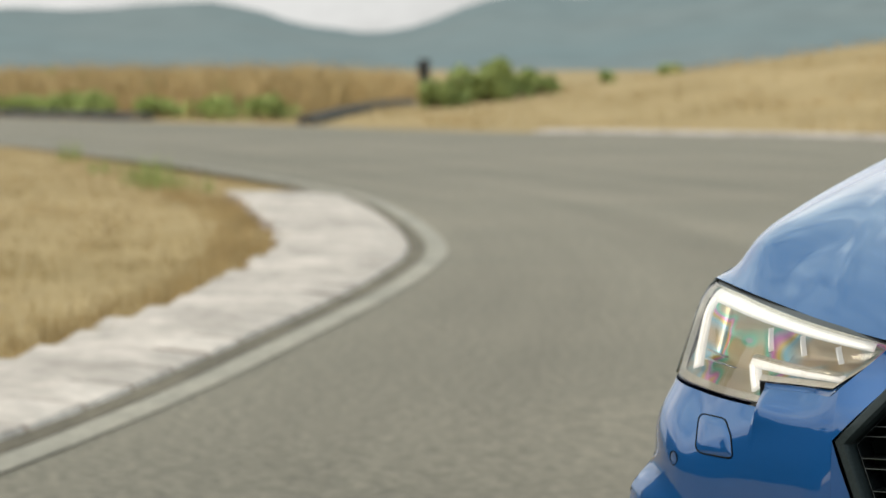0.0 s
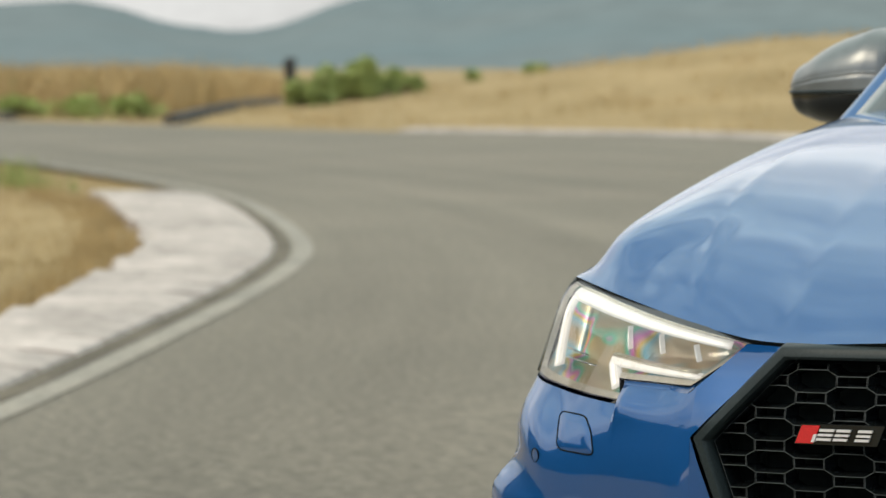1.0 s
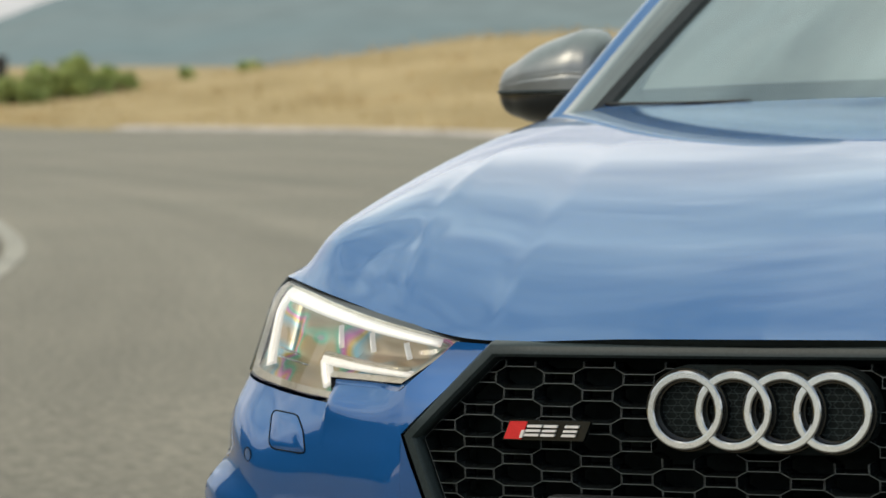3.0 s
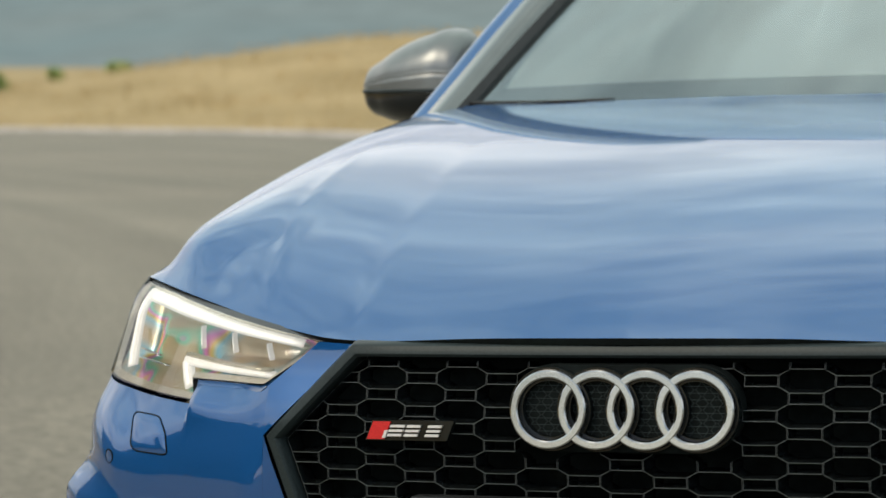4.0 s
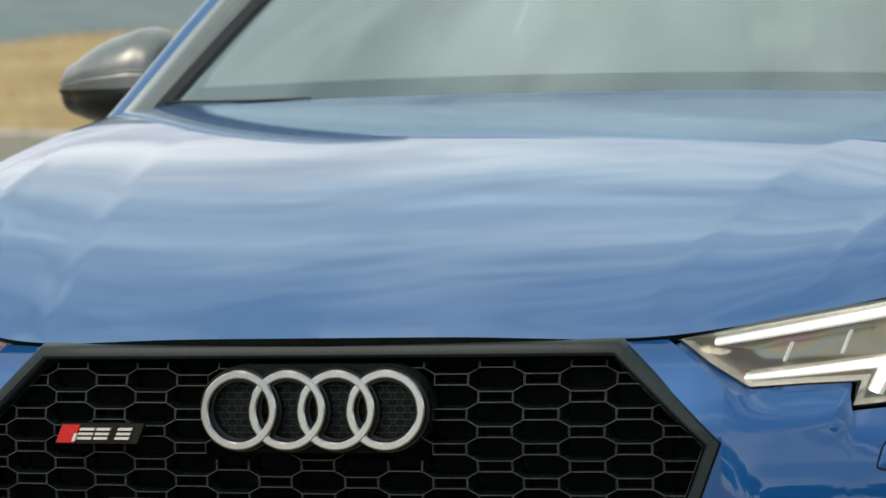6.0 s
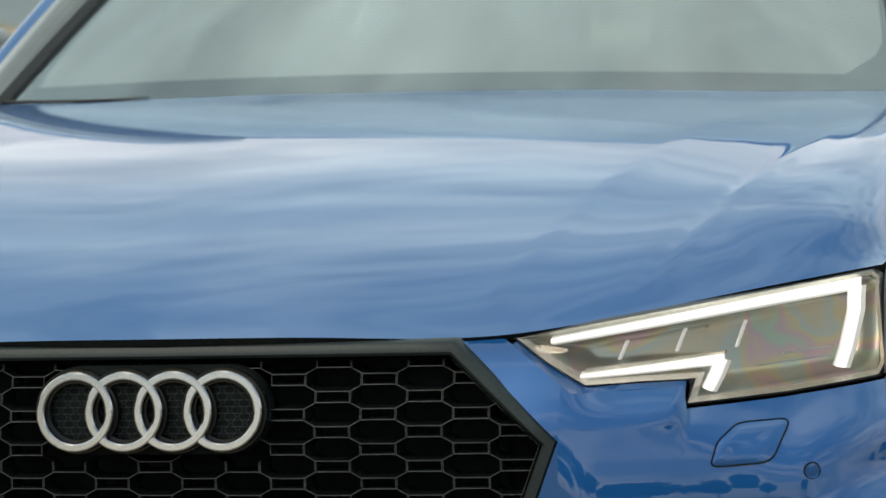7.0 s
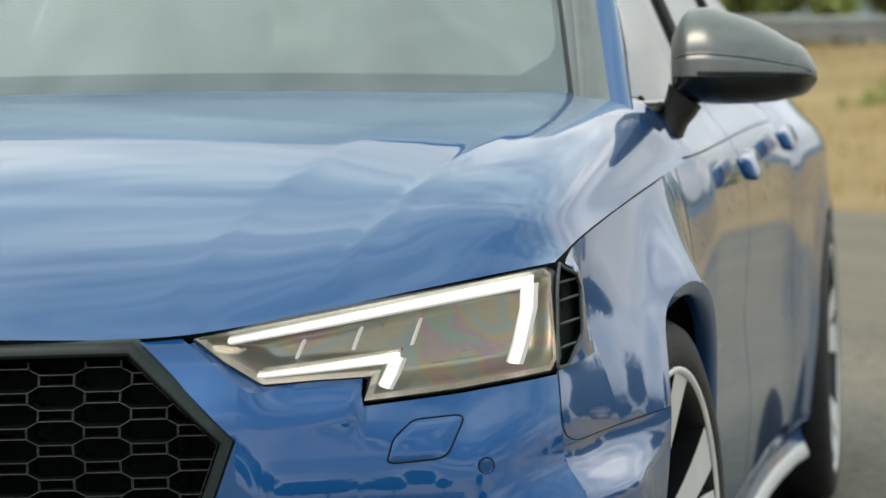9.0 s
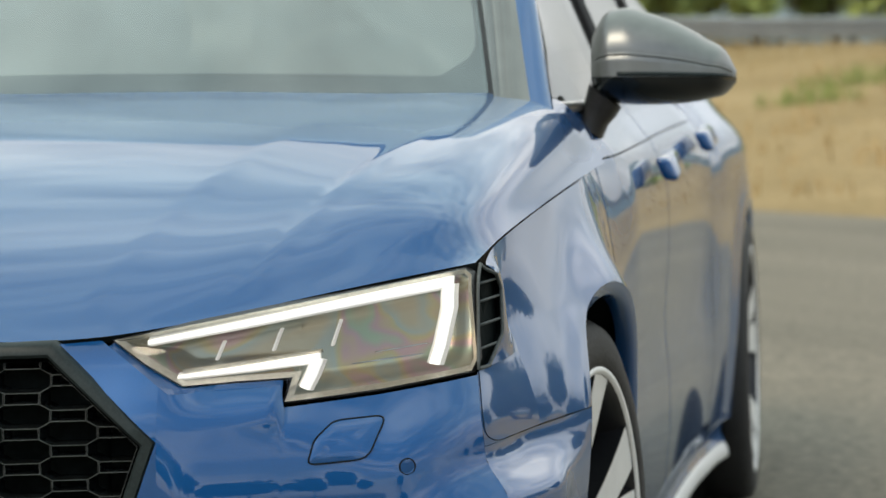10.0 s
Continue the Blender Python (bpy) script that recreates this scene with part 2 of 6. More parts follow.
hazy(M_BRIGHTSHEET, 0.36, (0.76, 0.87, 0.90))
M_SIDEGLASS = clear_glass("tinted_glass", (0.66, 0.70, 0.69), 3.2, (1.0, 0.99, 0.97))
M_LENS = clear_glass("lamp_lens", (0.93, 0.93, 0.90), 1.5)
M_HOUSING = film_material("lamp_housing", (0.45, 0.42, 0.34), 0.34, 0.8, 1.3)
# same housing with the rainbow painted stronger and brighter, for the right lamp
M_HOUSING_VIVID = film_material("iridescent_lamp_housing", (0.45, 0.42, 0.34), 0.34, 2.6, 1.6)
M_LAMPTRIM = material("lamp_trim_grey", (0.58, 0.56, 0.49), 0.3, 0.5, noise_scale=20.0, noise_amount=0.15, fine_scale=200.0)
M_DRL = material("lit_light_guide", (0.9, 0.9, 0.9), 0.2, 0.0, noise_scale=30.0, noise_amount=0.03, fine_scale=200.0, emit=(1.0, 0.99, 0.97), emit_strength=0.9)
# weaker glow put into the guides of the lamp seen off its beam
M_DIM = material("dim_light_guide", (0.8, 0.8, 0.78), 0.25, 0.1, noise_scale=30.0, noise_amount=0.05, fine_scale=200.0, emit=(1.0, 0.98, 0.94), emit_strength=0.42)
# frosted borders and blades, given some glow to mimic bloom round the guides
M_GUIDE = material("frosted_light_guide", (0.55, 0.55, 0.53), 0.3, 0.4, noise_scale=30.0, noise_amount=0.05, fine_scale=200.0, emit=(1.0, 0.98, 0.95), emit_strength=0.38)
M_SEAT = material("grey_leather", (0.045, 0.052, 0.055), 0.5, 0.0, noise_scale=18.0, noise_amount=0.2, fine_scale=250.0, bump=0.2, bump_scale=300.0)
M_DASH = material("dash_plastic", (0.10, 0.112, 0.112), 0.6, 0.0, noise_scale=18.0, noise_amount=0.2, fine_scale=250.0)
M_ROAD = material("asphalt", (0.203, 0.181, 0.142), 0.85, 0.0, noise_scale=0.35, noise_amount=0.34, fine_scale=28.0, bump=0.5, bump_scale=140.0, tint=(0.165, 0.150, 0.118), spec=0.3)
tyre_arcs(M_ROAD)
M_GROUND = material("dry_grass_soil", (0.35, 0.262, 0.138), 0.95, 0.0, noise_scale=0.45, noise_amount=0.22, fine_scale=9.0, bump=0.9, bump_scale=30.0, tint=(0.27, 0.200, 0.098), spec=0.1)
M_LINE = material("worn_white_line", (0.30, 0.272, 0.222), 0.8, 0.0, noise_scale=1.6, noise_amount=0.22, fine_scale=24.0, tint=(0.215, 0.20, 0.165))
M_GUTTER = material("dirty_asphalt_joint", (0.105, 0.092, 0.070), 0.9, 0.0, noise_scale=1.2, noise_amount=0.3, fine_scale=18.0, tint=(0.16, 0.14, 0.105), spec=0.2)
M_KERB = material("painted_concrete", (0.50, 0.44, 0.40), 0.8, 0.0, noise_scale=2.2, noise_amount=0.18, fine_scale=14.0, bump=0.6, bump_scale=40.0, tint=(0.33, 0.29, 0.26), random_amount=0.22)
M_GRASS = material("dry_grass_blades", (0.455, 0.335, 0.172), 0.8, 0.0, noise_scale=0.25, noise_amount=0.2, fine_scale=2.0, tint=(0.355, 0.265, 0.127), random_amount=0.3, spec=0.1)
M_LEAF = material("shrub_leaves", (0.31, 0.37, 0.125), 0.7, 0.0, noise_scale=0.6, noise_amount=0.25, fine_scale=5.0, tint=(0.22, 0.27, 0.08), random_amount=0.3, spec=0.2)
M_TREE = material("tree_leaves", (0.035, 0.055, 0.03), 0.7, 0.0, noise_scale=0.6, noise_amount=0.25, fine_scale=5.0, tint=(0.03, 0.05, 0.02), random_amount=0.5, spec=0.2)
M_BARK = material("bark", (0.10, 0.075, 0.05), 0.9, 0.0, noise_scale=5.0, noise_amount=0.3, fine_scale=30.0, bump=0.6, bump_scale=30.0)
# pale blue emission stands in for the haze before the far slopes
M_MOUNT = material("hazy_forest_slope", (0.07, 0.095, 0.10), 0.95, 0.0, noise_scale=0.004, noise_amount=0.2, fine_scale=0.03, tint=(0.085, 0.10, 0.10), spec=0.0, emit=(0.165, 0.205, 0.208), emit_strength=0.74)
M_BARRIER = material("black_rubber_barrier", (0.03, 0.03, 0.03), 0.7, 0.0, noise_scale=3.0, noise_amount=0.3, fine_scale=20.0)
M_RAIL = material("galvanised_steel", (0.30, 0.32, 0.325), 0.45, 0.8, noise_scale=2.0, noise_amount=0.2, fine_scale=20.0)
M_WHITEPOST = material("white_painted_steel", (0.6, 0.58, 0.54), 0.6, 0.0, noise_scale=4.0, noise_amount=0.2, fine_scale=30.0)

# ---- mesh helpers ----


def part(name, verts, faces, mat, parent=None, label="", smooth=True, recalc=False):
    """One mesh object, under a thing or a part."""
    me = bpy.data.meshes.new(name)
    me.from_pydata([tuple(v) for v in verts], [], faces)
    if recalc:
        bm = bmesh.new()
        bm.from_mesh(me)
        bmesh.ops.recalc_face_normals(bm, faces=bm.faces)
        bm.to_mesh(me)
        bm.free()
    me.materials.append(mat)
    if smooth:
        me.shade_smooth()
    ob = new(name, me)
    if parent:
        ob.parent = parent
    if label:
        tagged(ob, label=label)
    return ob


def part_bm(name, bm, mat, parent=None, label="", smooth=True):
    me = bpy.data.meshes.new(name)
    bm.to_mesh(me)
    bm.free()
    me.materials.append(mat)
    if smooth:
        me.shade_smooth()
    ob = new(name, me)
    if parent:
        ob.parent = parent
    if label:
        tagged(ob, label=label)
    return ob


def sharpen(ob, degrees=35):
    """Keeps edges above that angle crisp under smooth shading."""
    ob.data.set_sharp_from_angle(angle=radians(degrees))
    return ob


def cr(points, t):
    """Catmull-Rom through the points, t from 0 to 1, ends natural."""
    p = np.asarray(points, float)
    n = len(p) - 1
    f = min(max(t, 0.0), 1.0) * n
    i = min(int(f), n - 1)
    u = f - i
    a = p[i - 1] if i > 0 else 2 * p[0] - p[1]
    b, c = p[i], p[i + 1]
    d = p[i + 2] if i + 2 <= n else 2 * p[n] - p[n - 1]
    return 0.5 * (2 * b + (c - a) * u + (2 * a - 5 * b + 4 * c - d) * u * u + (3 * b - a - 3 * c + d) * u ** 3)


def smooth(a, b, x):
    t = min(max((x - a) / (b - a), 0.0), 1.0)
    return t * t * (3 - 2 * t)


def lerp_table(x, xs, ys):
    return float(np.interp(x, xs, ys))


def soft_table(x, xs, ys):
    """A smooth curve through a table (finite-difference cubic)."""
    xs, ys = np.asarray(xs, float), np.asarray(ys, float)
    m = np.gradient(ys, xs)
    if x <= xs[0]:
        return float(ys[0] + m[0] * (x - xs[0]))
    if x >= xs[-1]:
        return float(ys[-1] + m[-1] * (x - xs[-1]))
    i = int(np.searchsorted(xs, x)) - 1
    h = xs[i + 1] - xs[i]
    t = (x - xs[i]) / h
    return float((2 * t ** 3 - 3 * t * t + 1) * ys[i] + (t ** 3 - 2 * t * t + t) * h * m[i] + (3 * t * t - 2 * t ** 3) * ys[i + 1] + (t ** 3 - t * t) * h * m[i + 1])


def sheet(fn, nu, nv, flange=0.0, flip=False):
    """A grid of fn(u, v), with a lip bent inwards all round if flange is set."""
    vs = [Vector(fn(i / nu, j / nv)) for j in range(nv + 1) for i in range(nu + 1)]
    w = nu + 1
    fs = [(j * w + i, j * w + i + 1, (j + 1) * w + i + 1, (j + 1) * w + i) for j in range(nv) for i in range(nu)]
    if flange:
        ring = [i for i in range(w)] + [j * w + nu for j in range(1, nv + 1)] + [nv * w + i for i in range(nu - 1, -1, -1)] + [j * w for j in range(nv - 1, 0, -1)]
        normals = {}
        for f in fs:
            n = (vs[f[2]] - vs[f[0]]).cross(vs[f[3]] - vs[f[1]])
            for k in f:
                normals[k] = normals.get(k, Vector()) + n
        start = len(vs)
        for k in ring:
            n = normals[k].normalized() * (-1 if flip else 1)
            vs.append(vs[k] - n * flange)
        m = len(ring)
        for a in range(m):
            b = (a + 1) % m
            fs.append((ring[b], ring[a], start + a, start + b))
    if flip:
        fs = [tuple(reversed(f)) for f in fs]
    return vs, fs


def mirrored(vs, fs):
    return [(-v[0], v[1], v[2]) for v in vs], [tuple(reversed(f)) for f in fs]


def box_mesh(x0, x1, y0, y1, z0, z1, bevel=0.0, segments=2):
    bm = bmesh.new()
    bmesh.ops.create_cube(bm, size=1.0)
    for v in bm.verts:
        v.co = Vector(((x0 + x1) / 2 + v.co.x * (x1 - x0), (y0 + y1) / 2 + v.co.y * (y1 - y0), (z0 + z1) / 2 + v.co.z * (z1 - z0)))
    if bevel:
        bmesh.ops.bevel(bm, geom=list(bm.edges), offset=bevel, segments=segments, profile=0.5, affect="EDGES")
    return bm


def tube(points, radius, sides=8, closed=False):
    """A round tube along a line of points; radius may be a list."""
    pts = [Vector(p) for p in points]
    n = len(pts)
    vs, fs = [], []
    side = None
    for i, p in enumerate(pts):
        a = pts[i - 1] if i > 0 else (pts[-1] if closed else pts[0])
        b = pts[(i + 1) % n] if (i + 1 < n or closed) else pts[-1]
        d = (b - a).normalized()
        if side is None:
            side = d.orthogonal().normalized()
        side = (side - d * side.dot(d)).normalized()
        up = d.cross(side)
        r = radius[i] if isinstance(radius, (list, tuple)) else radius
        for k in range(sides):
            a2 = 2 * math.pi * k / sides
            vs.append(p + (side * math.cos(a2) + up * math.sin(a2)) * r)
    m = n if closed else n - 1
    for i in range(m):
        for k in range(sides):
            j = (i + 1) % n
            fs.append((i * sides + k, i * sides + (k + 1) % sides, j * sides + (k + 1) % sides, j * sides + k))
    if not closed:
        fs.append(tuple(range(sides - 1, -1, -1)))
        fs.append(tuple((n - 1) * sides + k for k in range(sides)))
    return vs, fs


def prism(outline, place, depth_vec):
    """A flat outline (2D points put in space by place) pushed along depth_vec into a solid."""
    a = [Vector(place(*p)) for p in outline]
    n = len(a)
    d = Vector(depth_vec)
    vs = a + [v + d for v in a]
    fs = [tuple(range(n)), tuple(range(2 * n - 1, n - 1, -1))]
    fs += [(i, n + i, n + (i + 1) % n, (i + 1) % n) for i in range(n)]
    return vs, fs

# ---- the car: x to its left side, y backwards from the nose, z up ----
ROLL = 1.66  # the car leans with the banked tarmac
car = new("estate_car")
car.matrix_world = pose(0, 0, 0, 0, -ROLL, 0)
tagged(car, label="glossy blue sports estate car with black honeycomb grille on the track", category="car")


def body(p):
    """A slight twist of the shell along its length."""
    x, y, z = p
    return (x, y, z + x * (0.013 - 0.021 * min(max(y, 0.0), 1.6)))


def car_part(name, vs, fs, mat, parent=None, label="", smooth=True, recalc=False, angle=0):
    ob = part(name, [body(v) for v in vs], fs, mat, parent or car, label, smooth, recalc)
    return sharpen(ob, angle) if angle else ob


def car_bm(name, bm, mat, parent=None, label="", angle=0):
    for v in bm.verts:
        v.co = Vector(body(v.co))
    ob = part_bm(name, bm, mat, parent or car, label)
    return sharpen(ob, angle) if angle else ob


def both(name, vs, fs, mat, label="", parents=(None, None), angle=0, smooth=True, recalc=False):
    a = car_part(name, vs, fs, mat, parents[0], label, smooth, recalc, angle)
    b = car_part(name, *mirrored(vs, fs), mat, parents[1], label, smooth, recalc, angle)
    return a, b


# -- bonnet --
HOOD = [  # lines from the leading edge to the screen: centre, crease, ridge, shoulder, shut line
    [(0, 0.033, 0.723), (0, 0.18, 0.798), (0, 0.42, 0.876), (0, 0.73, 0.942), (0, 1.06, 0.990)],
    [(0.17, 0.041, 0.722), (0.185, 0.187, 0.797), (0.205, 0.42, 0.875), (0.23, 0.73, 0.941), (0.26, 1.068, 0.988)],
    [(0.35, 0.066, 0.717), (0.375, 0.205, 0.791), (0.415, 0.43, 0.870), (0.475, 0.74, 0.935), (0.53, 1.095, 0.981)],
    [(0.47, 0.114, 0.726), (0.515, 0.24, 0.797), (0.57, 0.46, 0.874), (0.65, 0.78, 0.935), (0.705, 1.14, 0.978)],
    [(0.65, 0.212, 0.756), (0.695, 0.32, 0.814), (0.738, 0.50, 0.868), (0.774, 0.83, 0.920), (0.790, 1.235, 0.963)],
    [(0.784, 0.305, 0.777), (0.793, 0.42, 0.796), (0.804, 0.58, 0.8145), (0.824, 0.90, 0.8445), (0.845, 1.28, 0.8745)],
]


def hood_grid(nu=80, nv=60):
    """The bonnet skin: a smooth low-order surface near the lines, drawn to them at its edges."""
    g = np.array([[cr([cr(line, j / nv) for line in HOOD], i / nu) for i in range(nu + 1)] for j in range(nv + 1)])
    v, u = np.meshgrid(np.linspace(0, 1, nv + 1), np.linspace(0, 1, nu + 1), indexing="ij")
    out = np.empty_like(g)
    for axis, powers in ((0, (1, 3, 5)), (1, (0, 2, 4, 6)), (2, (0, 2, 4, 6, 8))):
        basis = np.stack([(u ** p * v ** q).ravel() for p in powers for q in range(5)], 1)
        k = np.linalg.lstsq(basis, g[:, :, axis].ravel(), rcond=None)[0]
        out[:, :, axis] = (basis @ k).reshape(u.shape)
    keep = np.maximum.reduce([np.exp(-(v / 0.07) ** 2), np.exp(-((1 - v) / 0.06) ** 2), np.exp(-((1 - u) / 0.10) ** 2)])
    return out + (g - out) * keep[:, :, None]


HOOD_GRID = hood_grid()


def hood_point(u, v):
    """u across, 0 at the centre line, v from the leading edge back."""
    g = HOOD_GRID
    a, b = min(u * 80, 79.9999), min(v * 60, 59.9999)
    i, j = int(a), int(b)
    a, b = a - i, b - j
    p = (g[j, i] * (1 - a) + g[j, i + 1] * a) * (1 - b) + (g[j + 1, i] * (1 - a) + g[j + 1, i + 1] * a) * b
    k = u * 5
    # power-dome step at the crease and a fine ridge outside it
    fade = smooth(0.0, 0.12, v) * (1 - smooth(0.55, 0.9, v))
    p[2] -= 0.0042 * (1 - math.exp(-max(k - 2.125, 0.0) / 0.30)) * math.exp(-max(k - 2.125, 0.0) / 1.6) * fade
    p[2] += 0.0013 * math.exp(-((k - 3.1875) / 0.07) ** 2) * smooth(0.03, 0.15, v) * (1 - smooth(0.5, 0.8, v))
    # round shoulder that stands up from the shut line
    rise = soft_table(v, (0.0, 0.1, 0.2, 0.3, 0.42, 0.6, 0.75, 0.9, 1.0), (0.0, 0.0125, 0.0230, 0.0235, 0.018, 0.012, 0.009, 0.004, 0.0))
    p[2] += rise * smooth(3.8 - 1.2 * smooth(0.15, 0.50, v), 4.55, k) * (1.0 - (max(k - 4.55, 0.0) / 0.45) ** 2)
    return p


def hood_full(u, v):
    s = 2 * u - 1
    p = hood_point(abs(s), v)
    return (p[0] * (1 if s > 0 else -1), p[1], p[2])


vs, fs = sheet(hood_full, 160, 60, flange=0.009)
hood = car_part("bonnet", vs, fs, M_PAINT, label="blue clamshell bonnet with raised crease lines", angle=50)
hood.data.materials.append(M_VOID)  # turned-in edge coloured black, like the shade in the shut gap
for k in range(160 * 60, len(fs)):
    hood.data.polygons[k].material_index = 1

# -- flanks --
ARCHES = ((0.90, 0.335, 0.383), (3.73, 0.335, 0.376))


def shut_z(y):
    return soft_table(y, (0.30, 0.42, 0.58, 0.90, 1.28, 2.0, 3.0, 3.9, 4.6), (0.777, 0.796, 0.8145, 0.8445, 0.8745, 0.890, 0.905, 0.905, 0.88))


LEAN_Z = np.linspace(0.48, 0.95, 95)
LEAN_X = np.cumsum(np.interp(LEAN_Z, (0.48, 0.52, 0.57, 0.62, 0.66, 0.70, 0.95), (0.0, 0.02, 0.11, 0.29, 0.35, 0.37, 0.36))) * (LEAN_Z[1] - LEAN_Z[0])
LEAN_X = LEAN_X - np.interp(0.70, LEAN_Z, LEAN_X) + 0.003


def vent_edge(z):
    """The wing's front edge beside the lamp, leaning back like the lens."""
    return Vector((0.811 - 0.10 * max(z - 0.70, 0.0) - 1.0 * max(z - 0.765, 0.0), 0.325 + 0.60 * (z - 0.687) - 2.0 * max(z - 0.745, 0.0), z))


def flank_x(y, z):
    """Half width of the body side."""
    w = soft_table(y, (0.12, 0.22, 0.32, 0.40, 0.47, 0.55, 0.65, 0.75, 0.90, 1.30, 1.75, 2.3, 2.9, 3.4, 3.74, 4.1, 4.5, 4.72),
                   (0.752, 0.772, 0.793, 0.810, 0.824, 0.836, 0.845, 0.855, 0.887, 0.872, 0.872, 0.880, 0.895, 0.930, 0.945, 0.925, 0.84, 0.72))
    lean = lerp_table(z, LEAN_Z, LEAN_X)
    flat = 1 - (1 - smooth(0.95, 1.30, y)) * smooth(0.20, 0.32, y)
    w -= (lean * (1 - flat) + 0.20 * max(z - 0.52, 0.0) ** 1.5 * flat) * (1 - smooth(1.2, 1.6, y))  # the wing leans in
    top = shut_z(y)
    shut = soft_table(y, (0.30, 0.42, 0.58, 0.90, 1.28, 2.0, 3.0, 3.9, 4.6), (0.786, 0.795, 0.806, 0.826, 0.847, 0.850, 0.862, 0.88, 0.74))
    inset = max(w - shut, 0.006)
    s = (z - (top - 0.10)) / 0.10
    if y < 1.2 and z > 0.70:  # the wing's shoulder runs up to the shut line
        t = min((z - 0.70) / max(top - 0.70, 0.02), 1.0)
        mix = 1 - smooth(0.95, 1.2, y)
        base = w + (lerp_table(z, LEAN_Z, LEAN_X) - 0.003) * (1 - flat)
        d = base - (shut + 0.0015)
        w = w * (1 - mix) + (base - d * (1.2 * t - 0.2 * t * t)) * mix
        inset *= 1 - mix
    if s > 0:
        w -= inset * min(s, 1.0) ** 2
        if s > 1:  # above the shoulder line, towards the side windows
            step = 0.44 * smooth(1.28, 1.5, y)
            w -= (z - top) * 0.36 + min(z - top, 0.05) * step
    if z < 0.50:
        w -= 0.10 * (0.50 - z) ** 1.6 * 2.0
    w -= 0.35 * min(max(z - 0.74, 0.0), 0.14) ** 2 * smooth(1.25, 1.5, y) * (1 - smooth(2.9, 3.3, y))
    # hollow of the doors between the flares
    w -= 0.012 * math.exp(-((z - 0.56) / 0.10) ** 2) * smooth(1.25, 1.5, y) * (1 - smooth(2.9, 3.2, y))
    for cy, cz, r in ARCHES:
        d = math.hypot(y - cy, z - cz) - r
        w += 0.010 * math.exp(-(max(d, 0.0) / 0.055) ** 2)
    return w


def flank(y, z, out=0.0):
    return (flank_x(y, z) + out, y, z)


def polar_panel(cy, cz, r, y0, y1, top, low, a0, a1, n=64, m=16, seam=0.0):
    """A panel round a wheel arch, out to its edges y0, y1, top(y) and low."""
    def fn(u, v):
        a = radians(a0 + (a1 - a0) * u)
        dy, dz = -math.cos(a), math.sin(a)
        far = 2.0
        if dy < -1e-6:
            far = min(far, (y0 - cy) / dy)
        if dy > 1e-6:
            far = min(far, (y1 - cy) / dy)
        if dz < -1e-6:
            far = min(far, (low - cz) / dz)
        lo, hi = 0.0, far
        if cz + dz * far > top(cy + dy * far):
            for _ in range(40):
                mid = (lo + hi) / 2
                if cz + dz * mid > top(cy + dy * mid):
                    hi = mid
                else:
                    lo = mid
            far = lo
        start = max(r, (seam - cz) / dz) if dy < 0 and dz > 0.05 else r
        d = start + (max(far, start + 0.002) - start) * v
        y, z = cy + dy * d, cz + dz * d
        return flank(y, z)
    return sheet(fn, n, m)


def arch_lip(cy, cz, r, a0, a1, n=48):
    """The rolled edge of a wheel arch, and the liner behind it."""
    vs, fs = [], []
    rings = ((0.0, 0.0), (-0.004, -0.002), (-0.016, -0.005), (-0.020, -0.012), (-0.018, -0.030))
    for i in range(n + 1):
        a = radians(a0 + (a1 - a0) * i / n)
        for dr, dx in rings:
            y, z = cy - math.cos(a) * (r + dr), cz + math.sin(a) * (r + dr)
            x, yy, zz = flank(cy - math.cos(a) * r, cz + math.sin(a) * r)
            vs.append((x + dx, y, z))
    w = len(rings)
    fs = [(i * w + k, (i + 1) * w + k, (i + 1) * w + k + 1, i * w + k + 1) for i in range(n) for k in range(w - 1)]
    return vs, fs


def arch_liner(cy, cz, r, n=40):
    vs, fs = [], []
    for i in range(n + 1):
        a = radians(-30 + 240 * i / n)
        y, z = cy - math.cos(a) * r, cz + math.sin(a) * r
        x = flank_x(y, max(z, 0.2)) - 0.012
        vs += [(x, y, z), (0.52, y, z)]
    c = len(vs)
    fs = [(2 * i, 2 * i + 1, 2 * i + 3, 2 * i + 2) for i in range(n)]
    vs.append((0.52, cy, cz))
    fs += [(2 * i + 1, c, 2 * i + 3) for i in range(n)]
    return vs, fs




# front wing, down to the seam with the bumper
def wing_top(y):
    return shut_z(y) - 0.0006


cy, cz, r = ARCHES[0]
wing = polar_panel(cy, cz, r, 0.400, 1.278, wing_top, 0.24, 22.0, 196, 160, 40, seam=0.5775)
w_l, w_r = both("front_wing", *wing, M_PAINT)
def wing_foot(u, v):
    z = 0.5775 + (lerp_table(u, (0.0, 0.3, 1.0), (0.6575, 0.664, 0.672)) - 0.5775) * v
    a = Vector((0.7952 + spread(0.795, z), nose_y(0.795, min(z, 0.655)) + 0.0004, z))
    before = Vector((0.77 + spread(0.77, z), nose_y(0.77, min(z, 0.655)) + 0.0004, z))
    return cr([before, a, Vector(flank(0.401, z)), Vector(flank(0.47, z))], (1 + u) / 3)


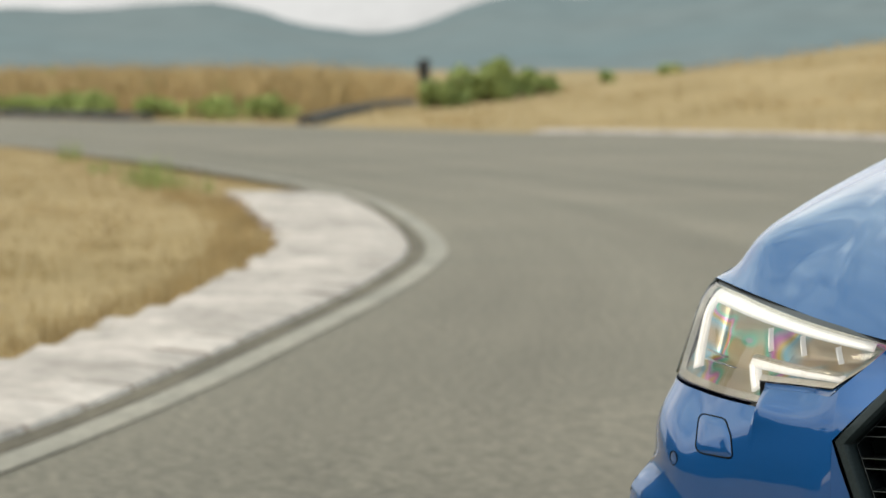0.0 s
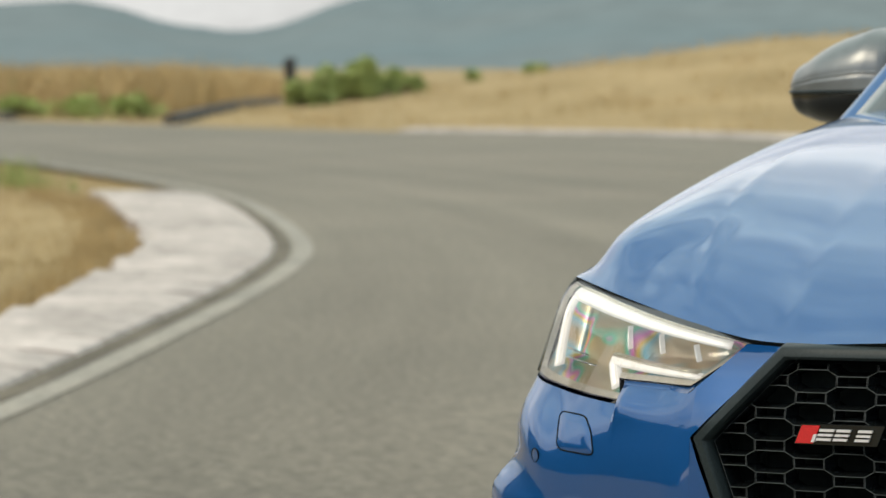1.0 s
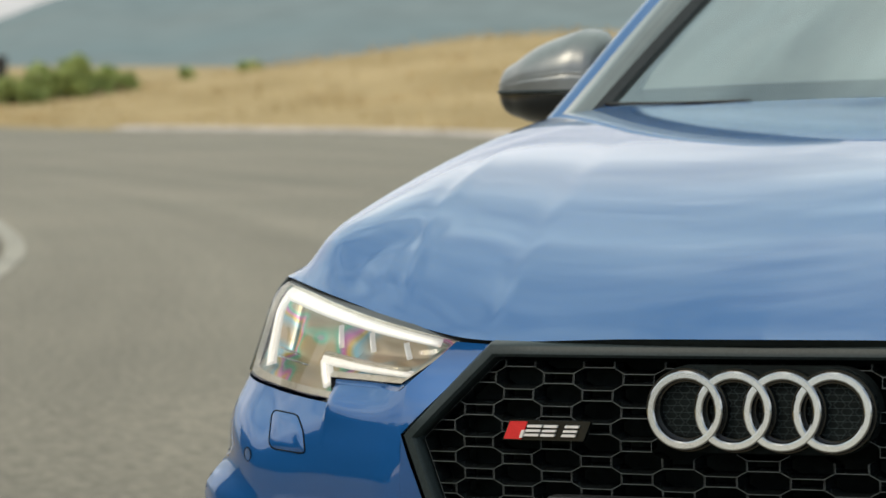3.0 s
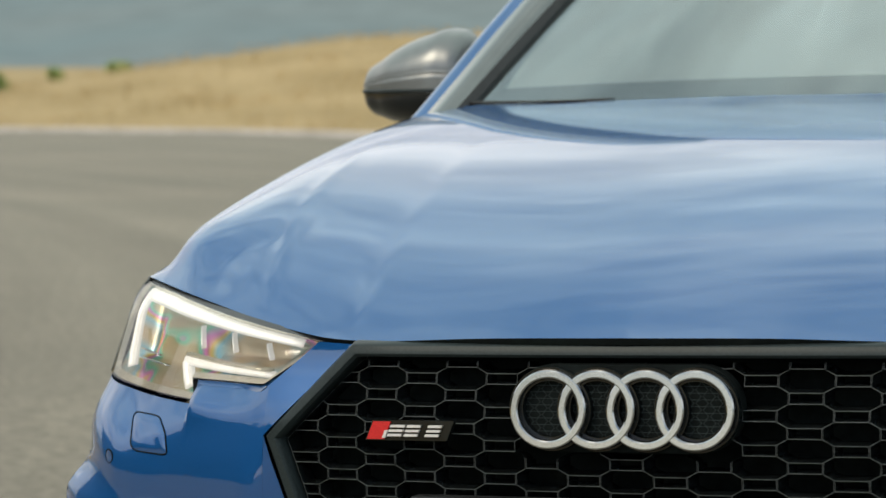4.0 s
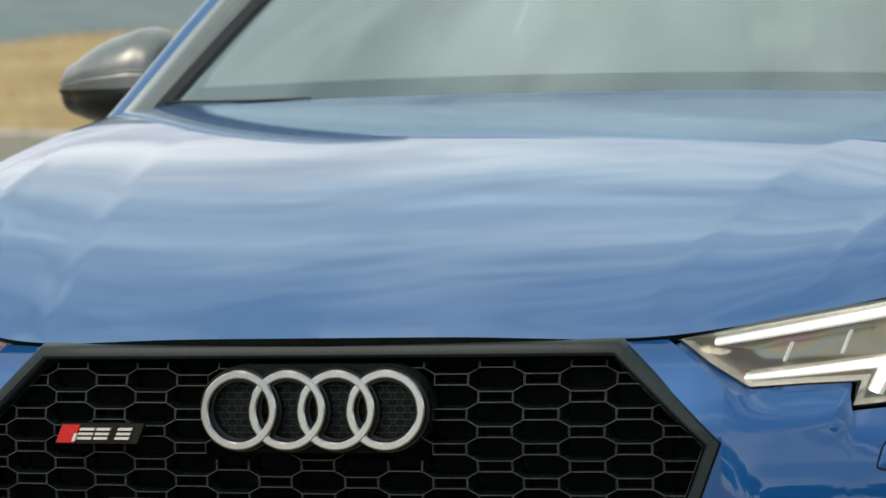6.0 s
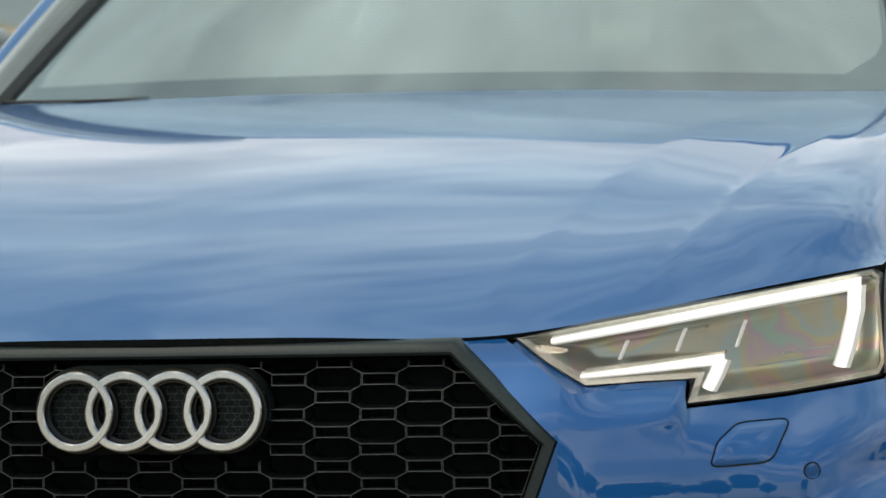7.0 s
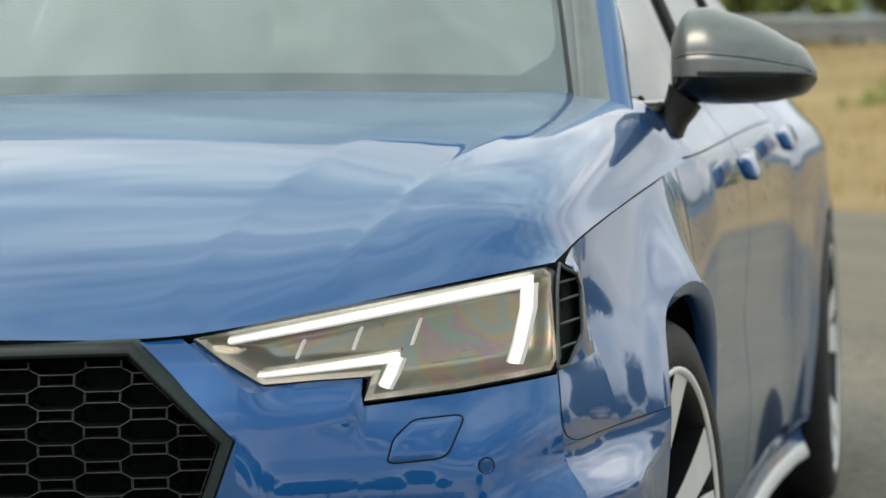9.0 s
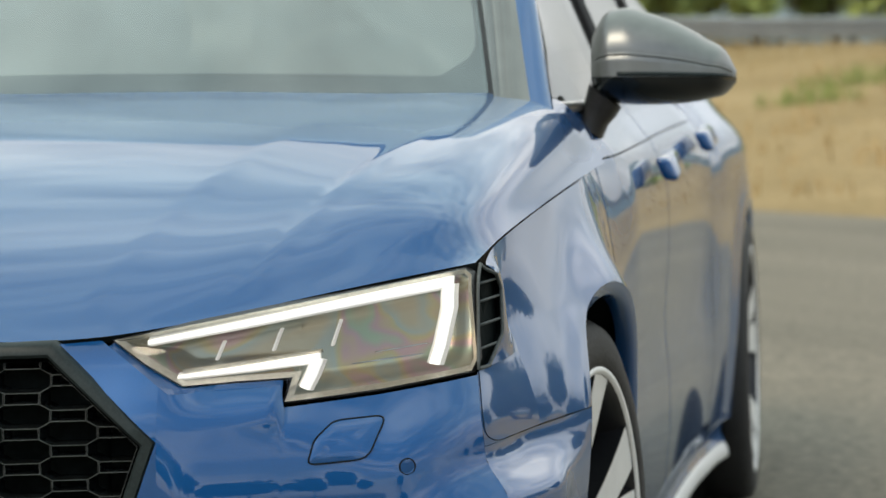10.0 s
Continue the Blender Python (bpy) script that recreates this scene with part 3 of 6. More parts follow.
def wing_nose(u, v):
    """The strip between the lamp's vent and the wing."""
    z1 = 0.774 + (wing_top(0.401) - 0.774) * u
    z = lerp_table(u, (0.0, 1.0), (0.6605, 0.667)) * (1 - v) + z1 * v
    a = vent_edge(z)
    back = Vector((0.789 + (0.772 - z) * 0.06, lamp_y(0.791, z) + 0.003, z))
    a = a.lerp(back, 0.5 * smooth(0.694, 0.6605, z))
    b = Vector(flank(0.401, z))
    m = a.lerp(b, 0.5) + Vector((0.003, 0, 0))
    return cr([a, m, b, Vector(flank(0.45, z))], u * 2 / 3)


lip = arch_lip(cy, cz, r, 8, 196)
both("arch_lip", *lip, M_PAINT)
both("wheel_arch_liner", *arch_liner(cy, cz, r + 0.004), M_VOID)
cy, cz, r = ARCHES[1]
quarter = polar_panel(cy, cz, r, 3.05, 4.70, lambda y: shut_z(y) + 0.10, 0.24, -14, 196, 72, 18)
both("rear_wing", *quarter, M_PAINT)
both("arch_lip", *arch_lip(cy, cz, r, -14, 196), M_PAINT)
both("wheel_arch_liner", *arch_liner(cy, cz, r + 0.004), M_VOID)


def door_panel(y0, y1):
    def fn(u, v):
        y = y0 + (y1 - y0) * u
        top = 0.955 + 0.012 * (y - 1.3)
        return flank(y, 0.27 + (top - 0.27) * v)
    return sheet(fn, 40, 40, flange=0.012)


d_f = both("front_door", *door_panel(1.286, 2.14), M_PAINT, angle=50)
d_r = both("rear_door", *door_panel(2.148, 3.045), M_PAINT, angle=50)

def handle(y, z):
    """A bar handle, its outer face and ends leaning up to the sky."""
    x = flank_x(y, z)
    bm = box_mesh(-0.012, 0.014, -0.10, 0.10, -0.019, 0.019, 0.008, 3)
    for v in bm.verts:
        t = v.co.y / 0.10
        v.co = Vector((x + 0.034 - 0.008 * t * t + v.co.x - 0.45 * v.co.z, y + v.co.y, z + v.co.z + 0.006 * t))
    return bm


for k, (y, z) in enumerate(((2.03, 0.850), (2.93, 0.873))):
    doors = (d_f, d_r)[k]
    car_bm("door_handle", handle(y, z), M_PAINT, doors[0])
    bm = handle(y, z)
    bmesh.ops.scale(bm, vec=(-1, 1, 1), verts=bm.verts)
    bmesh.ops.reverse_faces(bm, faces=bm.faces)
    car_bm("door_handle", bm, M_PAINT, doors[1])

# side skirt with a pale blade along its foot
def skirt_on(prof):
    def fn(u, v):
        p = cr(prof, v)
        y = 1.29 + 2.06 * u
        return (flank_x(y, 0.245) + p[0], y, p[1])
    return sheet(fn, 20, 12, flip=True)


s_k = both("side_skirt", *skirt_on(((-0.012, 0.275), (-0.010, 0.250), (-0.020, 0.215), (-0.012, 0.190))), M_PAINT)
both("skirt_blade", *skirt_on(((-0.018, 0.194), (-0.010, 0.183), (-0.004, 0.168), (-0.008, 0.152), (-0.05, 0.140))), M_SILVER, "pale silver blade", parents=s_k)
# dark tube drawn along the doors' shoulder crease as its line of shade
crease = [flank(1.29 + 1.75 * i / 40, shut_z(1.29 + 1.75 * i / 40)) for i in range(41)]
both("crease_shade_line", *tube([(a + 0.0002, b, c) for a, b, c in crease], 0.0013, 6), M_VOID)

# -- front bumper --
def lamp_y(x, z):
    """The lens: it leans back towards the wing and rolls over under the bonnet."""
    base = soft_table(x, (0.40, 0.48, 0.60, 0.70, 0.80, 0.84), (0.070, 0.070, 0.095, 0.142, 0.222, 0.30))
    lean = soft_table(x, (0.40, 0.50, 0.60, 0.70, 0.80), (0.15, 0.22, 0.33, 0.48, 0.66))
    edge = 0.7145 + (x - 0.409) * 0.1575
    t = max(0.0, (z - (edge - 0.034)) / 0.034)
    roll = soft_table(x, (0.40, 0.47, 0.56, 0.65, 0.72, 0.79), (0.0, 0.018, 0.034, 0.042, 0.038, 0.022))
    return base + lean * (z - 0.65) + roll * t * t


def blister(x, z):
    """The bulge that sets out below the corner of the bumper."""
    edge = lerp_table(x, (0.62, 0.66, 0.82), (0.480, 0.505, 0.560))
    return smooth(edge + 0.006, edge - 0.045, z) * smooth(0.66, 0.80, x)


def spread(x, z):
    """The corner grows wider towards the wheel arch's height."""
    return (0.6 * (flank_x(0.315, z) - flank_x(0.315, 0.655)) + 0.030 * blister(0.85, z)) * smooth(0.725, 0.815, x)


def nose_y(x, z):
    """How far back the front skin lies, out to the corner."""
    x = abs(x)
    y = soft_table(x, (0.0, 0.25, 0.40, 0.467, 0.56, 0.64, 0.70, 0.735, 0.765, 0.79, 0.805, 0.815), (0.018, 0.022, 0.028, 0.034, 0.060, 0.086, 0.102, 0.117, 0.141, 0.175, 0.206, 0.238))
    y += smooth(0.60, 0.72, z) * 0.035 * (1 - smooth(0.52, 0.62, x))
    # the drop under the lamps rolls back into the air intake
    y += 0.05 * smooth(0.50, 0.36, z) * smooth(0.45, 0.60, x) * (1 - smooth(0.70, 0.78, x))
    drop = min(max(0.608 - z, 0.0), 0.12)  # the face curls under below the shelf
    y += (1.6 * drop * drop - 0.29 * drop) * smooth(0.44, 0.50, x) * (1 - smooth(0.72, 0.80, x))
    y += 0.05 * smooth(0.30, 0.18, z)
    if x > 0.47:  # a shelf that runs back to the foot of the lamp
        top = skin_top(x)
        deep = lerp_table(x, (0.50, 0.60, 0.70), (0.020, 0.024, 0.085))
        w = smooth(top - deep, top, z) * smooth(0.47, 0.53, x)
        y += (lamp_y(x, z) + 0.003 - y) * w
    return y - 0.020 * blister(x, z)


LAMP_LOW = ((0.480, 0.655), (0.594, 0.6595), (0.598, 0.6350), (0.700, 0.6430), (0.795, 0.6545), (0.83, 0.656))


def skin_top(x):
    """Upper edge of the bumper skin outside the grille."""
    if x <= 0.404:
        return lerp_table(x, (0.35, 0.404), (0.713, 0.716))
    if x <= 0.480:
        return lerp_table(x, (0.404, 0.480), (0.716, 0.655))
    return lerp_table(x, [p[0] for p in LAMP_LOW], [p[1] for p in LAMP_LOW])


def grille_edge(x, upper=True):
    if upper:
        return lerp_table(x, (0.352, 0.468), (0.716, 0.606))
    return lerp_table(x, (0.36, 0.468), (0.32, 0.606))


def columns(xs, low, high, rows, place=None):
    vs, fs = [], []
    for x in xs:
        a, b = low(x), high(x)
        for j in range(rows + 1):
            z = a + (b - a) * j / rows
            vs.append((x + spread(x, z), nose_y(x, z), z))
    w = rows + 1
    for i in range(len(xs) - 1):
        for j in range(rows):
            fs.append((i * w + j, (i + 1) * w + j, (i + 1) * w + j + 1, i * w + j + 1))
    return vs, fs


xs_bridge = [0.352 + 0.116 * i / 20 for i in range(21)]
vs, fs = columns(xs_bridge, lambda x: grille_edge(x), skin_top, 10)
xs_out = [0.468 + 0.126 * i / 12 for i in range(12)] + [0.594, 0.5985] + [0.605 + 0.190 * i / 22 for i in range(23)]
v2, f2 = columns(xs_out, lambda x: 0.20, skin_top, 34)
n = len(vs)
fs += [tuple(k + n for k in f) for f in f2]
vs += v2
xs_low = [0.36 + 0.108 * i / 10 for i in range(11)]
v3, f3 = columns(xs_low, lambda x: 0.20, lambda x: grille_edge(x, False), 10)
n = len(vs)
fs += [tuple(k + n for k in f) for f in f3]
vs += v3


# bumper corner, from the front skin round to the wheel arch
def corner(u, v):
    """From the front skin to the arch; u along, v up."""
    def line(z):
        out = 0.030 * blister(0.85, z)
        ye = 0.90 - math.sqrt(max(0.385 ** 2 - (z - 0.335) ** 2, 0.0))
        a = Vector((0.795 + spread(0.795, z), nose_y(0.795, z), z))
        e = Vector(flank(ye, z))
        m = Vector((flank_x(0.45, z) + out * 0.6, 0.45, z))
        m0 = Vector((max(flank_x(0.33, z), a.x + 0.014) + out * 0.8, 0.33, z))
        before = Vector((0.77 + spread(0.77, z), nose_y(0.77, z), z))
        return Vector(cr([before, a, m0, m, e], 0.25 + 0.75 * u))
    top = 0.577
    return line(0.20 + (top - 0.20) * v)


v4, f4 = sheet(corner, 60, 30)
n = len(vs)
fs += [tuple(k + n for k in f) for f in f4]
vs += v4
both("wing_foot", *sheet(wing_foot, 16, 14), M_PAINT)
# seam between wing and bumper, with a rounded corner
seam = [wing_foot(0.03, 1.0 - 0.72 * i / 12) for i in range(12)]
seam += [wing_foot(0.03 + 0.30 * (1 - math.cos(a)), 0.28 - 0.27 * math.sin(a)) for a in np.linspace(0.1, math.pi / 2, 9)]
seam += [wing_foot(0.33 + 0.67 * i / 8, 0.01) for i in range(1, 9)]
seam += [flank(y, 0.5785) for y in np.linspace(0.41, 0.60, 10)]
seam = [Vector(p) + Vector((0.0004, -0.0002, 0)) for p in seam]
both("wing_seam", *tube(seam, 0.0005, 6), M_VOID)
both("wing_nose", *sheet(wing_nose, 12, 32), M_PAINT)
bumper = new("front_bumper")
bumper.parent = car
both("bumper_skin", vs, fs, M_PAINT, parents=(bumper, bumper))
# lower bumper: valance and splitter
def valance(u, v):
    x = -0.36 + 0.72 * u
    z = 0.20 + 0.12 * v
    return (x, nose_y(x, z), z)


car_part("lower_valance", *sheet(valance, 24, 6), M_PAINT, bumper)
bm = box_mesh(-0.80, 0.80, 0.03, 0.30, 0.175, 0.20, 0.008)
for v in bm.verts:
    v.co.y += 0.16 * (abs(v.co.x) / 0.80) ** 3 * (1 if v.co.y < 0.15 else 0.3)
car_bm("splitter", bm, M_BLACK_GLOSS, bumper)


# headlamp washer flaps and parking sensors
def flap(side):
    poly = ((0.652, 0.619), (0.706, 0.621), (0.690, 0.577), (0.626, 0.573), (0.633, 0.600))
    pts = []
    n = len(poly)
    for i in range(n):  # rounded corners
        p0, p1, p2 = Vector(poly[i - 1]), Vector(poly[i]), Vector(poly[(i + 1) % n])
        a, b = p1.lerp(p0, 0.22), p1.lerp(p2, 0.22)
        for k in range(5):
            t = k / 4
            pts.append(a * (1 - t) ** 2 + p1 * 2 * t * (1 - t) + b * t * t)
    c = sum(pts, Vector((0, 0))) / len(pts)

    def on(p, lift):
        return (side * p.x, nose_y(p.x, p.y) - lift, p.y)
    m = len(pts)
    vs = [on(p, 0.0002) for p in pts] + [on(p.lerp(c, 0.05), 0.0009) for p in pts] + [on(p.lerp(c, 0.5), 0.0010) for p in pts] + [on(c, 0.0010)]
    fs = []
    for i in range(m):
        j = (i + 1) % m
        fs += [(i, j, m + j, m + i), (m + i, m + j, 2 * m + j, 2 * m + i), (2 * m + i, 2 * m + j, 3 * m)]
    if side > 0:
        fs = [tuple(reversed(f)) for f in fs]
    seam = tube([on(p, 0.0006) for p in pts], 0.0010, 6, closed=True)
    return vs, fs, seam


for side in (1, -1):
    vs, fs, seam = flap(side)
    f = car_part("washer_flap", vs, fs, M_PAINT, bumper)
    car_part("flap_seam", *seam, M_VOID, f)
    c = Vector((0.731, 0.566))
    ring = [(side * (c.x + 0.0078 * math.cos(a)), nose_y(c.x + 0.0078 * math.cos(a), c.y) - 0.0006, c.y + 0.0088 * math.sin(a)) for a in np.linspace(0, 2 * math.pi, 28, endpoint=False)]
    s = car_part("parking_sensor", [(side * (c.x), nose_y(c.x, c.y) - 0.002, c.y)] + ring, [(0, 1 + i, 1 + (i + 1) % 28) for i in range(28)], M_PAINT, bumper, recalc=True)
    car_part("sensor_ring", *tube(ring, 0.0008, 6, closed=True), M_VOID, s)

# -- grille --
grille = new("radiator_grille")
grille.parent = car
tagged(grille, label="black honeycomb radiator grille in a satin grey frame")
HEX = ((-0.352, 0.716), (0.352, 0.716), (0.468, 0.606), (0.36, 0.32), (-0.36, 0.32), (-0.468, 0.606))


def hex_inset(d):
    """The grille outline moved inwards by d."""
    n = len(HEX)
    out = []
    for i in range(n):
        a, b, c = Vector(HEX[i - 1]), Vector(HEX[i]), Vector(HEX[(i + 1) % n])
        e1, e2 = (b - a).normalized(), (c - b).normalized()
        n1, n2 = Vector((e1.y, -e1.x)), Vector((e2.y, -e2.x))
        out.append(b + (n1 + n2) * (d / (1 + n1.dot(n2))))
    return out


def hex_line(d, per=14):
    pts = hex_inset(d)
    n = len(pts)
    out = []
    for i in range(n):
        a, b = pts[i], pts[(i + 1) % n]
        for k in range(per):
            out.append(a.lerp(b, k / per))
    return out


def face_y(x, z):
    return soft_table(abs(x), (0.0, 0.2, 0.35, 0.47), (0.022, 0.025, 0.032, 0.040)) + 0.22 * max(z - 0.62, 0.0)


profile = ((-0.002, 0.020), (-0.0015, 0.005), (0.0015, -0.002), (0.0035, -0.004), (0.0125, -0.004), (0.0160, 0.000), (0.0170, 0.012), (0.018, 0.03))
vs, fs = [], []
for d, dy in profile:
    for p in hex_line(d):
        vs.append((p.x, face_y(p.x, p.y) + dy, p.y))
m = len(vs) // len(profile)
for k in range(len(profile) - 1):
    for i in range(m):
        j = (i + 1) % m
        fs.append((k * m + i, k * m + j, (k + 1) * m + j, (k + 1) * m + i))
car_part("grille_frame", vs, fs, M_FRAME, grille, "satin dark grey hexagonal frame", angle=40, recalc=True)

INNER = hex_inset(0.021)


def inside(x, z, poly=INNER):
    ok = True
    n = len(poly)
    for i in range(n):
        a, b = poly[i], poly[(i + 1) % n]
        if (b.x - a.x) * (z - a.y) - (b.y - a.y) * (x - a.x) > 0:
            ok = False
    return ok


CELL_X, CELL_Z = 0.105, 0.0191
OCT = ((-0.0195, 0.0131), (0.0195, 0.0131), (0.0320, 0.0065), (0.0320, -0.0065), (0.0195, -0.0131), (-0.0195, -0.0131), (-0.0320, -0.0065), (-0.0320, 0.0065))


def clip_poly(poly, hull):
    """A polygon cut by the grille opening."""
    out = [Vector(p) for p in poly]
    n = len(hull)
    for i in range(n):
        a, b = hull[i], hull[(i + 1) % n]
        e = b - a

        def sd(p):
            return e.x * (p.y - a.y) - e.y * (p.x - a.x)
        res = []
        for k in range(len(out)):
            p, q = out[k - 1], out[k]
            sp, sq = sd(p), sd(q)
            if (sp <= 0) != (sq <= 0):
                res.append(p.lerp(q, sp / (sp - sq)))
            if sq <= 0:
                res.append(q)
        out = res
        if len(out) < 3:
            return []
    return out


def shrink(poly, d):
    c = sum(poly, Vector((0, 0))) / len(poly)
    n = len(poly)
    area = sum(poly[i - 1].x * poly[i].y - poly[i].x * poly[i - 1].y for i in range(n))
    s = 1 if area < 0 else -1
    out = []
    for i in range(n):
        a, b, e = poly[i - 1], poly[i], poly[(i + 1) % n]
        if (b - a).length < 1e-6 or (e - b).length < 1e-6:
            out.append(b.lerp(c, 0.1))
            continue
        e1, e2 = (b - a).normalized(), (e - b).normalized()
        n1, n2 = Vector((e1.y, -e1.x)) * s, Vector((e2.y, -e2.x)) * s
        k = max(1 + n1.dot(n2), 0.4)
        out.append(b + (n1 + n2) * (d / k))
    return out


EMBLEM_Z = 0.643
RING_R, RING_STEP = 0.0435, 0.0590


def near_emblem(x, z):
    return any(math.hypot(x - RING_STEP * (k - 1.5), z - EMBLEM_Z) < 0.052 for k in range(4))


def cell(poly, vs, fs, ves, fes, wall=0.00042, depth=0.030, whole=False):
    """One honeycomb cell: a thin proud rim and walls that run back."""
    p0 = poly
    p1 = shrink(poly, wall)
    mid = sum(q.y for q in poly) / len(poly)
    p1 = [Vector((q.x, q.y + (0.0003 if q.y < mid - 0.003 else 0.0))) for q in p1]  # the lower lip, drawn as catching light, is thicker
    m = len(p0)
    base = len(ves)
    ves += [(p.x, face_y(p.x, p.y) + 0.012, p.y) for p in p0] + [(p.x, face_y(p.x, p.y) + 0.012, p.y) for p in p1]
    # no grey rim on upper edges, which are drawn as unlit
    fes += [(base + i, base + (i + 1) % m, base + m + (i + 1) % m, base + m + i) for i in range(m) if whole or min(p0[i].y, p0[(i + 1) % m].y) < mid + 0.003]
    base = len(vs)
    p2 = shrink(poly, wall * 1.2 + 0.0025)
    vs += [(p.x, face_y(p.x, p.y) + 0.012, p.y) for p in p1] + [(p.x, face_y(p.x, p.y) + 0.012 + depth, p.y) for p in p2]
    fs += [(base + i, base + (i + 1) % m, base + m + (i + 1) % m, base + m + i) for i in range(m)]


def grille_cell(name, shape, *size):
    """A cell as one mesh, dark inside with a grey rim on the edges drawn as lit."""
    vs, fs, ves, fes = [], [], [], []
    cell(shape, vs, fs, ves, fes, *size)
    n = len(vs)
    ob = car_part(name, vs + ves, fs + [tuple(k + n for k in f) for f in fes], M_BLACK_GLOSS, grille, smooth=False)
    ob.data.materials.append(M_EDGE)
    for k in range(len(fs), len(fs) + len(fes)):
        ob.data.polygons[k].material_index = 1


vs, fs, ves, fes = [], [], [], []
for j in range(-19, 4):
    for i in range(-5, 6):
        cx, cz0 = i * CELL_X + (CELL_X / 2 if j % 2 else 0), 0.674 + j * CELL_Z
        shape = clip_poly([(cx + a, cz0 + b) for a, b in OCT], INNER)
        if len(shape) >= 3 and not near_emblem(cx, cz0):
            grille_cell("honeycomb_cell", shape)
        rect = clip_poly([(cx + a, cz0 + CELL_Z + b) for a, b in ((-0.0195, 0.0060), (0.0195, 0.0060), (0.0195, -0.0060), (-0.0195, -0.0060))], INNER)
        if len(rect) >= 3 and not near_emblem(cx, cz0 + CELL_Z):
            cell(rect, vs, fs, ves, fes, 0.0005, 0.022)
small = car_part("honeycomb_slot", vs + ves, fs + [tuple(k + len(vs) for k in f) for f in fes], M_BLACK_GLOSS, grille, smooth=False)
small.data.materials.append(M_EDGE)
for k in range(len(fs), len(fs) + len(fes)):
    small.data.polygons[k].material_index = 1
tagged(small, kind="stuff")
hx = hex_inset(0.015)
car_part("grille_backing", [(p.x, face_y(p.x, p.y) + 0.060, p.y) for p in hx], [tuple(range(6))], M_VOID, grille, smooth=False)

# emblem: four interlocked rings on a finer mesh plate
emblem = new("emblem")
emblem.parent = car
tagged(emblem, label="four interlocked chrome rings")
plate_pts = []
for k in range(64):
    a = 2 * math.pi * k / 64
    cx = 1.5 * RING_STEP * (1 if math.cos(a) > 0 else -1)
    plate_pts.append((cx + 0.050 * math.cos(a), EMBLEM_Z + 0.050 * math.sin(a)))
vs, fs = prism(plate_pts, lambda a, b: (a, 0.034, b), (0, 0.02, 0))
car_part("emblem_plate", vs, fs, M_VOID, emblem, smooth=False)
vs, fs, ves, fes = [], [], [], []
for j in range(-5, 6):
    for i in range(-9, 10):
        cx, cz0 = (i + (0.5 if j % 2 else 0)) * 0.017, EMBLEM_Z + j * 0.0075
        if min(math.hypot(cx - RING_STEP * (k - 1.5), cz0 - EMBLEM_Z) for k in range(4)) < 0.036:
            poly = [Vector((cx + 0.0078 * math.cos(radians(a)), cz0 + 0.0048 * math.sin(radians(a)))) for a in range(0, 360, 60)]
            cell(poly, vs, fs, ves, fes, 0.0006, 0.006, True)
car_part("emblem_mesh", [(a, 0.0315, c) for a, b, c in ves], fes, M_FRAME, emblem, smooth=False)
for k in range(4):
    cx = RING_STEP * (k - 1.5)
    prof = ((-0.0058, 0.012), (-0.0058, 0.0016), (-0.0046, -0.0008), (-0.0030, -0.0018), (0.0030, -0.0018), (0.0046, -0.0008), (0.0058, 0.0016), (0.0058, 0.012))
    vs, fs = [], []
    for i in range(72):
        a = 2 * math.pi * i / 72
        for dr, dy in prof:
            rr = RING_R - 0.0015 + dr
            vs.append((cx + rr * math.cos(a), 0.019 + dy + 0.0006 * k, EMBLEM_Z + rr * 0.955 * math.sin(a)))
    w = len(prof)
    fs = [(i * w + q, ((i + 1) % 72) * w + q, ((i + 1) % 72) * w + q + 1, i * w + q + 1) for i in range(72) for q in range(w - 1)]
    vs = [(x, y + 0.10 * (z - EMBLEM_Z), z) for x, y, z in vs]
    ring_ob = car_part("ring", vs, fs, M_RING, emblem, recalc=True, angle=24)
    vs = []
    for i in range(72):
        a = 2 * math.pi * i / 72
        for dr, dy in ((-0.0088, 0.014), (-0.0082, 0.0055), (0.0082, 0.0055), (0.0088, 0.014)):
            rr = RING_R - 0.0015 + dr
            vs.append((cx + rr * math.cos(a), 0.019 + dy + 0.0004 * k, EMBLEM_Z + rr * 0.955 * math.sin(a)))
    fs = [(i * 4 + q, ((i + 1) % 72) * 4 + q, ((i + 1) % 72) * 4 + q + 1, i * 4 + q + 1) for i in range(72) for q in range(3)]
    car_part("ring_base", vs, fs, M_BLACK_GLOSS, ring_ob, "black base under the chrome", recalc=True, angle=60)

# model badge: black plate, red slanted flag, silver characters as bars
badge = new("badge")
badge.parent = car
tagged(badge, label="small black badge with a red flag and silver characters")


def badge_place(a, b, lift=0.0):
    x = -0.328 + a
    return (x, face_y(x, 0.615) - 0.001 - lift, 0.6035 + b + 0.004 * a)


def slab(name, x0, x1, z0, z1, lift, mat, thick=0.004, lean=0.45):
    quad = ((x0 + lean * z0, z0), (x1 + lean * z0, z0), (x1 + lean * z1, z1), (x0 + lean * z1, z1))
    vs, fs = prism(quad, lambda a, b: badge_place(a, b, lift), (0, thick, 0))
    return car_part(name, vs, fs, mat, badge, smooth=False, recalc=True)


slab("badge_plate", 0.0, 0.108, 0.0, 0.0235, 0.0, M_BLACK_GLOSS, 0.008)
slab("red_flag", 0.002, 0.0255, 0.0012, 0.0222, 0.0015, M_RED)
slab("flag_bar", 0.0225, 0.0265, 0.003, 0.012, 0.003, M_SILVER)
